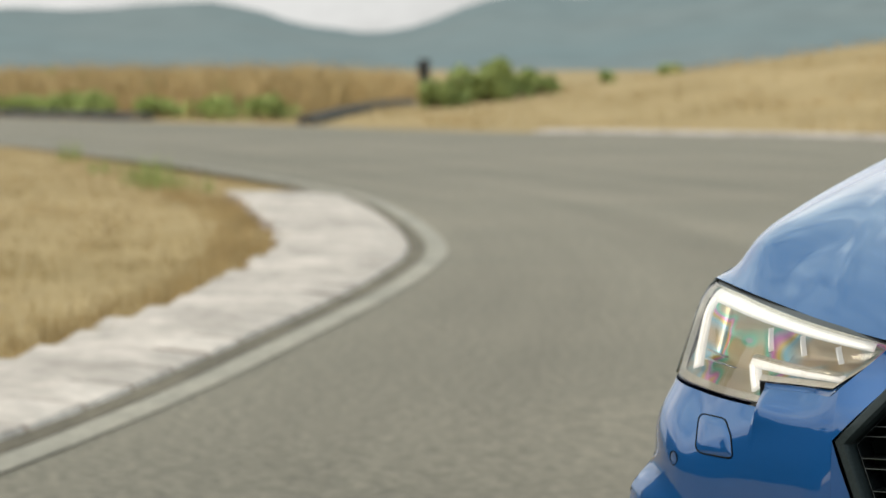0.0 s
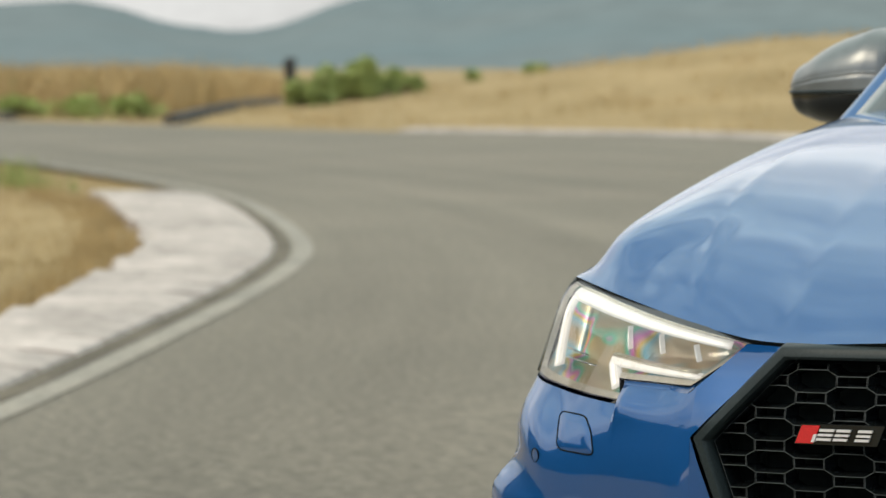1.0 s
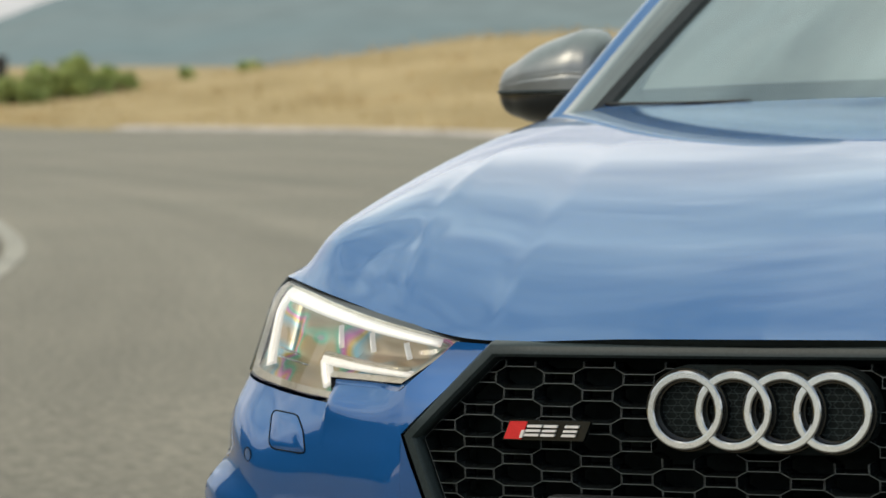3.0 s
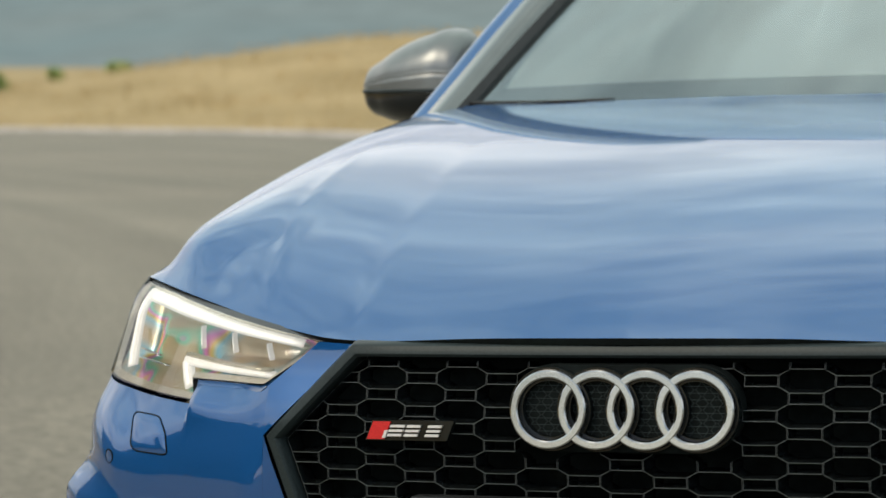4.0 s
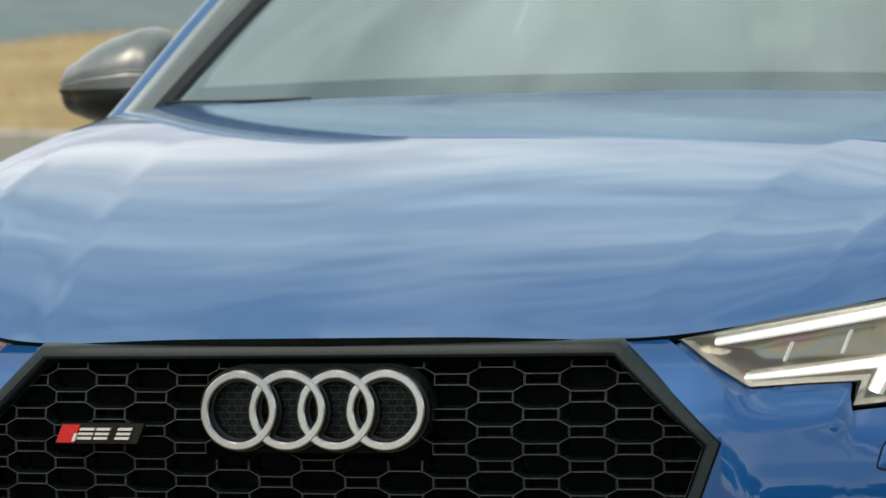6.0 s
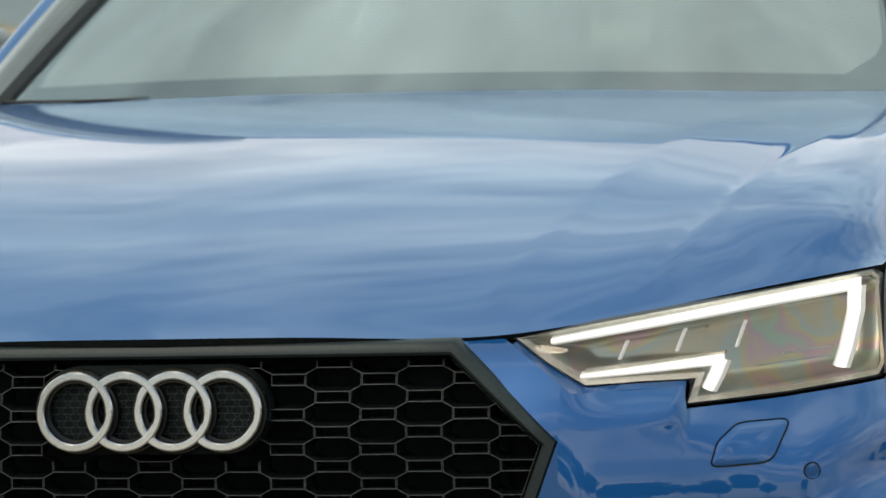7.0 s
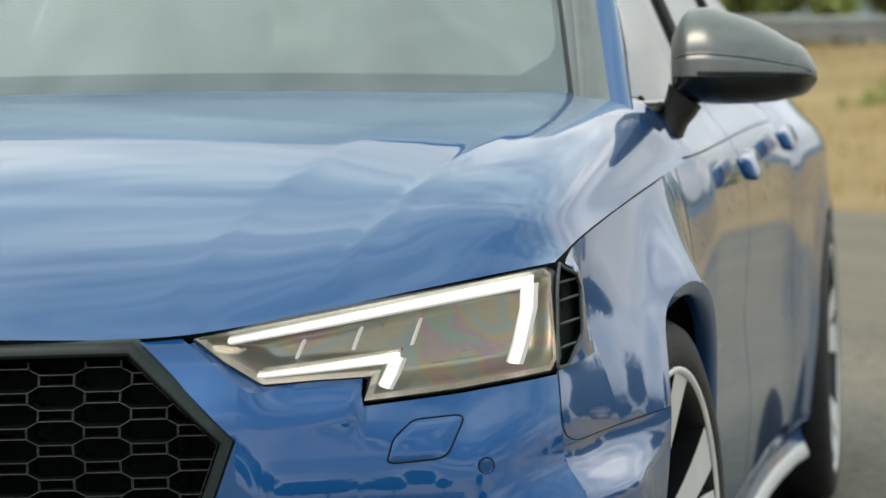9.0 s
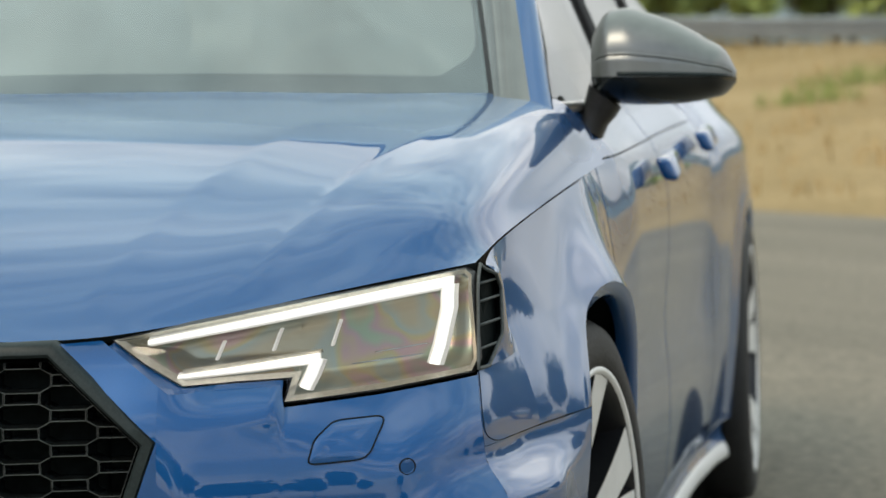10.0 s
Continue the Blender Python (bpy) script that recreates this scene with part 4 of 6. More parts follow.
for x0, x1 in ((0.028, 0.047), (0.050, 0.068), (0.078, 0.096)):
    for z0, z1 in ((0.005, 0.0078), (0.0102, 0.0128), (0.0155, 0.0183)):
        slab("character_bar", x0, x1, z0, z1, 0.003, M_SILVER)

# number plate holder, its top edge under the emblem
bm = box_mesh(-0.262, 0.262, 0.004, 0.030, 0.40, 0.5415, 0.006, 3)
car_bm("plate_holder", bm, M_BLACK, grille, "black number plate holder")

# -- headlamps --
LAMP = ((0.409, 0.7145), (0.50, 0.7290), (0.60, 0.7445), (0.70, 0.7605), (0.774, 0.7720), (0.783, 0.765), (0.789, 0.72), (0.795, 0.672), (0.790, 0.659),
        (0.70, 0.6475), (0.597, 0.6395), (0.6045, 0.6655), (0.55, 0.6645), (0.489, 0.6615), (0.445, 0.688))
LAMP_OUT = [Vector(p) for p in LAMP]


def poly_scale(poly, d):
    return shrink([Vector(p) for p in poly], d)


def dense(poly, step=0.012):
    out = []
    n = len(poly)
    for i in range(n):
        a, b = Vector(poly[i]), Vector(poly[(i + 1) % n])
        k = max(1, int((b - a).length / step))
        out += [a.lerp(b, j / k) for j in range(k)]
    return out


def lamp_low(x):
    if x < 0.6008:
        return lerp_table(x, (0.409, 0.445, 0.489, 0.55, 0.6008), (0.7145, 0.688, 0.6615, 0.6645, 0.6655))
    return lerp_table(x, (0.6008, 0.70, 0.790, 0.795), (0.6398, 0.6475, 0.659, 0.672))


def lamp_top(x):
    return lerp_table(x, (0.409, 0.50, 0.60, 0.70, 0.774, 0.783, 0.789, 0.795), (0.7145, 0.7290, 0.7445, 0.7605, 0.7720, 0.765, 0.72, 0.672))


def lamp_fill(inset, lift, side, rows=16, bowl=0.0):
    """A skin over the lamp's outline that follows its curve."""
    xs = [0.409 + 0.1915 * i / 24 for i in range(25)] + [0.6011 + 0.1729 * i / 24 for i in range(25)] + [0.779, 0.783, 0.787, 0.789, 0.792, 0.7948]
    xs = [x for x in xs if 0.409 + inset * 1.5 <= x <= 0.7948 - inset]
    vs, fs = [], []
    for x in xs:
        a, b = lamp_low(x) + inset, max(lamp_top(x) - inset, lamp_low(x) + inset)
        for j in range(rows + 1):
            z = a + (b - a) * j / rows
            dip = bowl * smooth(0.0, 0.022, min(z - a, b - z)) * smooth(0.409, 0.47, x) * (1 - smooth(0.75, 0.795, x))
            vs.append((side * x, lamp_y(x, z) + lift + dip, z))
    w = rows + 1
    for i in range(len(xs) - 1):
        for j in range(rows):
            q = (i * w + j, (i + 1) * w + j, (i + 1) * w + j + 1, i * w + j + 1)
            fs.append(q if side > 0 else tuple(reversed(q)))
    return vs, fs


def lamp_band(outer, inner, lift_o, lift_i, side, step=0.012):
    """A strip between two outlines with the same number of corners."""
    vs, fs = [], []
    n = len(outer)
    for i in range(n):
        a, b = Vector(outer[i]), Vector(outer[(i + 1) % n])
        c, d = Vector(inner[i]), Vector(inner[(i + 1) % n])
        k = max(1, int((b - a).length / step))
        for j in range(k):
            p, q = a.lerp(b, j / k), c.lerp(d, j / k)
            vs += [(side * p.x, lamp_y(p.x, p.y) + lift_o, p.y), (side * q.x, lamp_y(q.x, q.y) + lift_i, q.y)]
    m = len(vs) // 2
    for i in range(m):
        j = (i + 1) % m
        fs.append((2 * i, 2 * j, 2 * j + 1, 2 * i + 1) if side < 0 else (2 * i, 2 * i + 1, 2 * j + 1, 2 * j))
    return vs, fs


def lamp_bar(line, half, lift, thick, side):
    """A solid light guide along a line of (x, z) points; half: its half width at each."""
    pts = [Vector(p) for p in line]
    n = len(pts)
    ring = []
    for i, p in enumerate(pts):
        d = ((pts[min(i + 1, n - 1)] - p).normalized() + (p - pts[max(i - 1, 0)]).normalized())
        d = d.normalized()
        e = (pts[min(i + 1, n - 1)] - p) if i < n - 1 else (p - pts[i - 1])
        nn = Vector((-d.y, d.x))
        w = half[i] / max(0.5, abs(nn.dot(Vector((-e.y, e.x)).normalized())))
        a, b = p + nn * w, p - nn * w
        ring.append((a, b, p))
    vs, fs = [], []
    for a, b, p in ring:
        for s, dl in ((a, thick), (a.lerp(p, 0.12), 0.0015), (p, 0.0), (b.lerp(p, 0.12), 0.0015), (b, thick)):
            vs.append((side * s.x, lamp_y(s.x, s.y) + lift + dl, s.y))
    for i in range(n - 1):
        for k in range(4):
            q = (i * 5 + k, i * 5 + k + 1, (i + 1) * 5 + k + 1, (i + 1) * 5 + k)
            fs.append(q if side > 0 else tuple(reversed(q)))
    fs += [(0, 1, 2, 3, 4), tuple((n - 1) * 5 + k for k in (4, 3, 2, 1, 0))]
    return vs, fs


def subdiv(line, k):
    out = []
    for i in range(len(line) - 1):
        a, b = Vector(line[i]), Vector(line[i + 1])
        out += [a.lerp(b, j / k) for j in range(k)]
    return out + [Vector(line[-1])]


def headlamp(side):
    lamp = new("headlamp")
    lamp.parent = car
    tagged(lamp, label="clear headlamp with lit white light guides and dark trim")
    glow = M_DRL if side > 0 else M_DIM
    rim0 = poly_scale(LAMP_OUT, -0.0024)
    rim1 = poly_scale(LAMP_OUT, 0.0012)
    rim2 = poly_scale(LAMP_OUT, 0.0062)
    car_part("lamp_gasket", *lamp_band(rim0, rim1, 0.012, 0.004, side), M_BLACK, lamp, recalc=False)
    car_part("lamp_bezel", *lamp_band(rim1, rim2, 0.004, 0.018, side), M_LAMPTRIM, lamp)
    car_part("lamp_reflector", *lamp_fill(0.003, 0.020, side, 24, 0.052), M_HOUSING if side > 0 else M_HOUSING_VIVID, lamp, "smoky metallised reflector bowl")
    lens = car_part("lamp_lens", *lamp_fill(0.0, 0.0, side), M_LENS, lamp, "clear polycarbonate lens")
    lens.visible_shadow = False
    def lip(u, v):
        x = 0.412 + 0.184 * u
        z0, z1 = skin_top(x), lamp_low(x) - 0.001
        a, b = Vector((x, nose_y(x, z0), z0)), Vector((x, lamp_y(x, z1) + 0.005, z1))
        p = a.lerp(b, v)
        return (side * p.x, p.y, p.z)
    car_part("lamp_recess", *sheet(lip, 30, 3, flip=side < 0), M_PAINT, lamp)
    # main light guide: along the top and down the outer end
    top = subdiv(((0.447, 0.7095), (0.55, 0.7255), (0.65, 0.7415), (0.763, 0.7590)), 5)
    car_part("top_light_guide", *lamp_bar(top, [0.0026 + 0.0030 * i / (len(top) - 1) for i in range(len(top))], 0.010, 0.010, side), glow, lamp)
    end = subdiv(((0.7595, 0.7550), (0.761, 0.73), (0.755, 0.690), (0.750, 0.670)), 4)
    car_part("end_light_guide", *lamp_bar(end, [0.0058] * len(end), 0.010, 0.010, side), glow, lamp)
    low = subdiv(((0.482, 0.6715), (0.56, 0.6785), (0.632, 0.6855)), 4)
    car_part("low_light_guide", *lamp_bar(low, [0.0018 + 0.0036 * i / (len(low) - 1) for i in range(len(low))], 0.010, 0.008, side), glow, lamp)
    leg = subdiv(((0.630, 0.6850), (0.624, 0.668), (0.617, 0.6535)), 3)
    car_part("leg_light_guide", *lamp_bar(leg, [0.0058] * len(leg), 0.0095, 0.008, side), glow, lamp)
    for line, half in ((top, 0.0080), (end, 0.0092), (low, 0.0070), (leg, 0.0088)):
        n = len(line)
        grow = [half * (0.62 + 0.38 * i / (n - 1)) if line in (top, low) else half for i in range(n)]
        car_part("light_guide_body", *lamp_bar(line, grow, 0.0145, 0.008, side), M_GUIDE, lamp)
    # shelf under the projectors
    shelf = subdiv(((0.487, 0.677), (0.56, 0.684), (0.633, 0.692)), 3)
    car_part("lamp_shelf", *lamp_bar(shelf, [0.0022] * len(shelf), 0.014, 0.012, side), M_LAMPTRIM, lamp)
    # upright serrated blades between the light modules
    for x, z0, z1 in ((0.513, 0.685, 0.705), (0.574, 0.692, 0.716), (0.636, 0.694, 0.722)):
        car_part("lamp_blade", *lamp_bar(subdiv(((x, z0), (x + 0.008, z1)), 4), [0.0014] * 5, 0.056, 0.012, side), M_GUIDE, lamp)
    for x0, x1, z in ((0.688, 0.742, 0.690), (0.665, 0.738, 0.679)):
        car_part("lamp_trim_line", *lamp_bar(subdiv(((x0, z - 0.003), (x1, z + 0.003)), 4), [0.0007] * 5, 0.015, 0.006, side), M_CHROME, lamp)
    # dark vent with short fins behind the lamp's outer end
    vent = new("lamp_vent")
    vent.parent = lamp
    tagged(vent, label="black side vent with four grey fins")
    def at(s, z, deep=0.0):
        """From the lens edge (s = 0) to the wing's edge (s = 1)."""
        a = Vector((0.789 + (0.772 - z) * 0.06, lamp_y(0.791, z) + 0.003, z))
        b = vent_edge(z) - Vector((0.0005, 0, 0))
        p = a.lerp(b, s) + Vector((-0.6, 0.8, 0)) * deep
        return (side * p.x, p.y, p.z)

    outline = ((0.0, 0.775), (0.25, 0.774), (1.0, 0.762), (1.0, 0.692), (0.5, 0.661), (0.05, 0.661))
    pts = dense([Vector((s, z * 10)) for s, z in outline], 0.08)
    pts = [(p.x, p.y / 10) for p in pts]
    n = len(pts)
    mid = (0.5, 0.715)
    vs = [at(s, z) for s, z in pts] + [at(s, z, 0.016) for s, z in pts] + [at(*mid, 0.016)]
    fs = [(i, (i + 1) % n, n + (i + 1) % n, n + i) for i in range(n)] + [(n + i, n + (i + 1) % n, 2 * n) for i in range(n)]
    car_part("vent_backing", vs, fs, M_VOID, vent, smooth=False)
    car_part("vent_rim", *tube([at(s, z, 0.001) for s, z in pts], 0.0022, 8, closed=True), M_EDGE, vent)
    for z in (0.681, 0.707, 0.733, 0.753):
        car_part("vent_fin", *tube([at(s, z + 0.003 * s, 0.004) for s in (0.08, 0.35, 0.65, 0.95)], 0.0017, 6), M_EDGE, vent)
    return lamp


for side in (1, -1):
    headlamp(side)

# dark box behind the skins, so that no gap shows daylight
car_bm("engine_bay_liner", box_mesh(-0.70, 0.70, 0.36, 1.12, 0.25, 0.735, 0.02), M_VOID)
bm = box_mesh(-0.46, 0.46, 0.15, 0.40, 0.25, 0.69, 0.02)
car_bm("radiator_pack", bm, M_VOID)
car_bm("nose_beam", box_mesh(-0.40, 0.40, 0.09, 0.16, 0.30, 0.705, 0.01), M_VOID)

# -- screen, pillars, roof --
SCREEN_EDGE = ((0.714, 1.045, 0.915), (0.697, 1.134, 0.972), (0.650, 1.375, 1.120), (0.60, 1.62, 1.262), (0.565, 1.80, 1.345))
PILLAR_EDGE = ((0.800, 1.080, 0.895), (0.776, 1.176, 0.962), (0.730, 1.40, 1.120), (0.675, 1.64, 1.272), (0.635, 1.84, 1.365))


def screen(u, v):
    e = Vector(cr(SCREEN_EDGE, v))
    s = 2 * u - 1
    bow = 0.085 * (1 - s * s)
    return (e.x * s, e.y - bow, e.z + (0.012 + 0.026 * v * v) * (1 - s * s))


vs, fs = sheet(screen, 30, 20)
windscreen = car_part("windscreen", vs, fs, M_GLASS, label="large raked windscreen reflecting pale sky")
windscreen.visible_shadow = False


def frit(u, v):
    p = Vector(screen(u, 0.318 * v))
    return p + Vector((0, 0.006, -0.004))


car_part("screen_frit", *sheet(frit, 30, 4), M_BLACK, windscreen, "black band along the foot of the screen")


def side_frit(side):
    def fn(u, v):
        t = 0.10 + 0.88 * u
        w = 0.018 + (0.10 if side > 0 else 0.03) * math.exp(-((t - 0.30) / 0.05) ** 2)
        p = Vector(screen(0.5 + side * 0.5 * (1 - w * v), t))
        return p + Vector((0, 0.0055, -0.0035))
    return sheet(fn, 30, 3, flip=side > 0)


for side in (1, -1):
    car_part("screen_frit", *side_frit(side), M_BLACK, windscreen)


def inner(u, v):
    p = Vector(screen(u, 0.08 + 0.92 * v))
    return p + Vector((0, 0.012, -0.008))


# sheet added behind the screen to lay a pale veil over the cabin
pale_sheet = car_part("brightening_sheet", *sheet(inner, 30, 20), M_BRIGHTSHEET, windscreen)
pale_sheet.visible_shadow = False


def cowl(u, v):
    s = 2 * u - 1
    a = Vector((0.70 * s, 1.05 + 0.06 * s * s, 0.972 - 0.012 * s * s))
    b = Vector(screen(u, 0.10)) + Vector((0, 0.01, -0.01))
    return a.lerp(b, v) - Vector((0, 0, 0.010))


car_part("cowl", *sheet(cowl, 30, 3), M_BLACK, label="black scuttle panel under the screen")

SEAL = Vector((0.005, -0.012, 0.009))
for side in (1, -1):
    # painted pillar outside, black trim strip on the glass side
    def pillar(u, v):
        a, b = Vector(cr(SCREEN_EDGE, u)), Vector(cr(PILLAR_EDGE, u))
        m = a.lerp(b, 0.56)
        v = min(max(v, 0), 1)
        lift = Vector((0.010, -0.022, 0.017)) * math.cos(math.pi / 2 * v) ** 0.8 + Vector((0.013, -0.004, 0.004)) * math.sin(math.pi * v)
        p = m.lerp(b, v) + lift
        return (side * p.x, p.y, p.z)

    def trim(u, v):
        a, b = Vector(cr(SCREEN_EDGE, u)), Vector(cr(PILLAR_EDGE, u))
        p = (a + SEAL).lerp(a.lerp(b, 0.56) + Vector((0.010, -0.022, 0.017)), v) + Vector((-0.003, -0.006, 0.005)) * math.sin(math.pi * v)
        return (side * p.x, p.y, p.z)

    def seal_wall(u, v):
        p = Vector(cr(SCREEN_EDGE, u)) + Vector((-0.006, 0.004, -0.003)) * (1 - v) + SEAL * v
        return (side * p.x, p.y, p.z)
    car_part("screen_seal", *sheet(seal_wall, 16, 3, flip=side < 0), M_BLACK)
    car_part("pillar", *sheet(pillar, 16, 8, flip=side < 0), M_PAINT)
    car_part("pillar_trim", *sheet(trim, 16, 8, flip=side < 0), M_PILLARTRIM)


def roof(u, v):
    s = 2 * u - 1
    y = 1.80 + 2.55 * v
    half = soft_table(v, (0.0, 0.3, 0.7, 1.0), (0.635, 0.635, 0.615, 0.56))
    z = soft_table(v, (0.0, 0.2, 0.5, 0.8, 1.0), (1.346, 1.395, 1.405, 1.385, 1.33))
    y0 = -0.085 * (1 - s * s) * (1 - v)
    return (half * s, y + y0, z + 0.035 * (1 - s * s) - 0.03 * abs(s) ** 6 * min(1.0, 4 * v))


car_part("roof", *sheet(roof, 24, 30, flange=0.02), M_PAINT)


def sill_x(y):
    return flank_x(y, 0.955 + 0.012 * (y - 1.3)) - 0.004


def side_glass(y0, y1):
    def fn(u, v):
        y = y0 + (y1 - y0) * u
        base = Vector((sill_x(y), y, 0.957 + 0.012 * (y - 1.3)))
        t = min(max((y - 1.80) / 2.5, 0), 1)
        topz = 1.362 - 0.03 * t
        front = lerp_table(y, (1.176, 1.40, 1.64, 1.84), (0.0, 0.40, 0.78, 1.0))
        z = base.z + (topz - base.z) * v * min(front, 1.0)
        k = (z - base.z) / (topz - base.z)
        x = base.x + (0.632 - base.x) * k
        return (x, y, z)
    return fn


def pillar_return(u, v):
    p = Vector(cr(PILLAR_EDGE, 0.16 + 0.84 * u))
    k = (p.z - 0.957) / 0.405
    base = sill_x(max(p.y, 1.18))
    q = Vector((base + (0.632 - base) * max(k, -0.1), p.y + 0.004, p.z - 0.002))
    return p.lerp(q, v)


both("pillar_return", *sheet(pillar_return, 20, 3), M_PAINT)

for y0, y1, doors in ((1.18, 2.12, d_f), (2.17, 3.03, d_r)):
    vs, fs = sheet(side_glass(y0, y1), 20, 12)
    g = both("side_window", vs, fs, M_SIDEGLASS, parents=doors)
    line = [side_glass(y0, y1)(i / 20, 0.0) for i in range(21)]
    both("window_seal", *tube([(a + 0.004, b, c) for a, b, c in line], 0.009, 8), M_SATIN, parents=doors)
    up = [side_glass(y0, y1)(0.0, j / 8) for j in range(9)] + [side_glass(y0, y1)(i / 16, 1.0) for i in range(1, 17)] + [side_glass(y0, y1)(1.0, 1 - j / 8) for j in range(1, 9)]
    both("window_frame", *tube([(a + 0.002, b, c) for a, b, c in up], 0.008, 8), M_BLACK, parents=doors)


def rear_side(u, v):
    y = 3.04 + 1.5 * u
    base = Vector((flank_x(y, shut_z(y) + 0.10), y, shut_z(y) + 0.10))
    top = Vector((0.63 - 0.07 * u, 3.04 + 1.30 * u, 1.345 - 0.04 * u))
    return base.lerp(top, v)


def on_rear(u0, u1, v0, v1):
    return sheet(lambda u, v: rear_side(u0 + (u1 - u0) * u, v0 + (v1 - v0) * v), 10, 6)


both("rear_pillar", *on_rear(0.55, 1.0, 0.0, 1.0), M_PAINT)
both("rear_side_window", *on_rear(0.03, 0.55, 0.06, 0.94), M_SIDEGLASS)
both("rear_pillar", *on_rear(0.0, 0.55, 0.94, 1.0), M_BLACK)
both("rear_pillar", *on_rear(0.0, 0.55, 0.0, 0.06), M_BLACK)


def tail(u, v):
    s = 2 * u - 1
    p = cr([(0.73, 4.70, 0.25), (0.76, 4.72, 0.60), (0.72, 4.66, 0.98), (0.66, 4.52, 1.16), (0.56, 4.35, 1.33)], v)
    return (p[0] * s, p[1] + 0.06 * (1 - s * s), p[2])


tailgate = car_part("tailgate", *sheet(lambda u, v: tail(u, 0.52 * v), 16, 16, flip=True), M_PAINT)
rear = car_part("rear_window", *sheet(lambda u, v: tail(0.05 + 0.90 * u, 0.52 + 0.46 * v), 16, 12, flip=True), M_SIDEGLASS, tailgate)
rear.visible_shadow = False
for s0, s1 in ((0.0, 0.05), (0.95, 1.0)):
    car_part("rear_window_pillar", *sheet(lambda u, v: tail(s0 + (s1 - s0) * u, 0.52 + 0.48 * v), 2, 12, flip=True), M_PAINT, tailgate)
car_bm("underbody", box_mesh(-0.50, 0.50, 0.30, 4.5, 0.16, 0.30, 0.02), M_VOID)
car_bm("cabin_tub", box_mesh(-0.70, 0.70, 1.36, 3.1, 0.18, 0.62, 0.03), M_VOID)

# rubber lip behind the bonnet on the passenger's side
lip_line = [Vector(hood_full(0.07 + 0.27 * i / 20, 1.0)) + Vector((0, 0.010, 0.003)) for i in range(21)]
car_part("scuttle_seal", *tube(lip_line, [0.0045 * (1 - 0.7 * i / 20) for i in range(21)], 8), M_BLACK)
# wipers lying under the bonnet edge
for x0, x1, z in ((-0.62, -0.02, 0.0), (0.05, 0.52, 0.0)):
    pts = []
    for i in range(9):
        x = x0 + (x1 - x0) * i / 8
        p = Vector(screen(0.5 + x / (2 * 0.70), 0.22))
        pts.append((p.x, p.y - 0.012, p.z - 0.020 + 0.006 * math.sin(math.pi * i / 8)))
    w = car_part("wiper", *tube(pts, 0.006, 8), M_BLACK)
    car_part("wiper_arm", *tube([(x, y - 0.006, z + 0.010) for x, y, z in pts[3:]], 0.004, 6), M_BLACK, w)

# -- cabin seen through the screen --
dash = sheet(lambda u, v: (0.68 * (2 * u - 1), 1.20 + 0.50 * v - 0.05 * (1 - (2 * u - 1) ** 2), 0.925 + 0.060 * math.sin(math.pi * 0.75 * v) + (0.03 * math.exp(-(((2 * u - 1) * 0.68 - 0.36) / 0.16) ** 2) * smooth(0.4, 0.8, v))), 30, 12)
car_part("dashboard", *dash, M_DASH, label="grey dashboard top")
rim = [(0.36 + 0.185 * math.cos(a), 1.93 + 0.05 * math.sin(a), 0.925 + 0.17 * math.sin(a)) for a in np.linspace(0, 2 * math.pi, 40, endpoint=False)]
wheel_in = car_part("steering_wheel", *tube(rim, 0.015, 8, closed=True), M_DASH)
car_bm("wheel_hub", box_mesh(0.30, 0.42, 1.91, 1.96, 0.88, 0.97, 0.02), M_DASH, wheel_in)
for a in (0, 180, 270):
    p = (0.36 + 0.18 * math.cos(radians(a)), 1.93 + 0.05 * math.sin(radians(a)), 0.925 + 0.17 * math.sin(radians(a)))
    car_part("wheel_spoke", *tube([(0.36, 1.935, 0.925), p], 0.016, 8), M_DASH, wheel_in)


def puff(cx, cy0, cz0, sx, sy, sz, power=0.55):
    """A padded block with rounded sides."""
    bm = bmesh.new()
    bmesh.ops.create_uvsphere(bm, u_segments=28, v_segments=18, radius=1.0)
    for v in bm.verts:
        v.co = Vector([math.copysign(abs(c) ** power, c) * s for c, s in zip(v.co, (sx, sy, sz))]) + Vector((cx, cy0, cz0))
    return bm


for x, y in ((0.37, 2.36), (-0.37, 2.36), (0.38, 3.16), (-0.38, 3.16), (0.0, 3.16)):
    seat = new("seat")
    seat.parent = car
    front = y < 3
    bm = puff(x, y, 0.80 if front else 0.78, 0.25 if x else 0.14, 0.09, 0.31 if front else 0.27)
    for v in bm.verts:
        v.co.y += 0.28 * (v.co.z - 0.80)
    car_bm("backrest", bm, M_SEAT, seat)
    car_bm("cushion", puff(x, y - 0.26, 0.50, 0.25 if x else 0.14, 0.28, 0.08), M_SEAT, seat)
    car_bm("headrest", puff(x, y + (0.13 if front else 0.10), 1.175 if front else 1.10, 0.135 if front else 0.12, 0.055, 0.095 if front else 0.07), M_SEAT, seat)
# inner trim of the pillars between the door windows
def post_trim(u, v):
    y = 2.07 + 0.16 * u - 0.05 * v
    z = 0.93 + 0.43 * v
    k = (z - 0.957) / 0.405
    base = sill_x(y)
    return (base + (0.632 - base) * k - 0.012 - 0.012 * math.sin(math.pi * u), y, z)


both("pillar_lining", *sheet(post_trim, 6, 8, flange=0.006), M_DASH, "dark grey lining between the side windows")
car_bm("interior_mirror", puff(0.0, 1.70, 1.24, 0.12, 0.025, 0.035), M_BLACK)

# -- door mirrors --


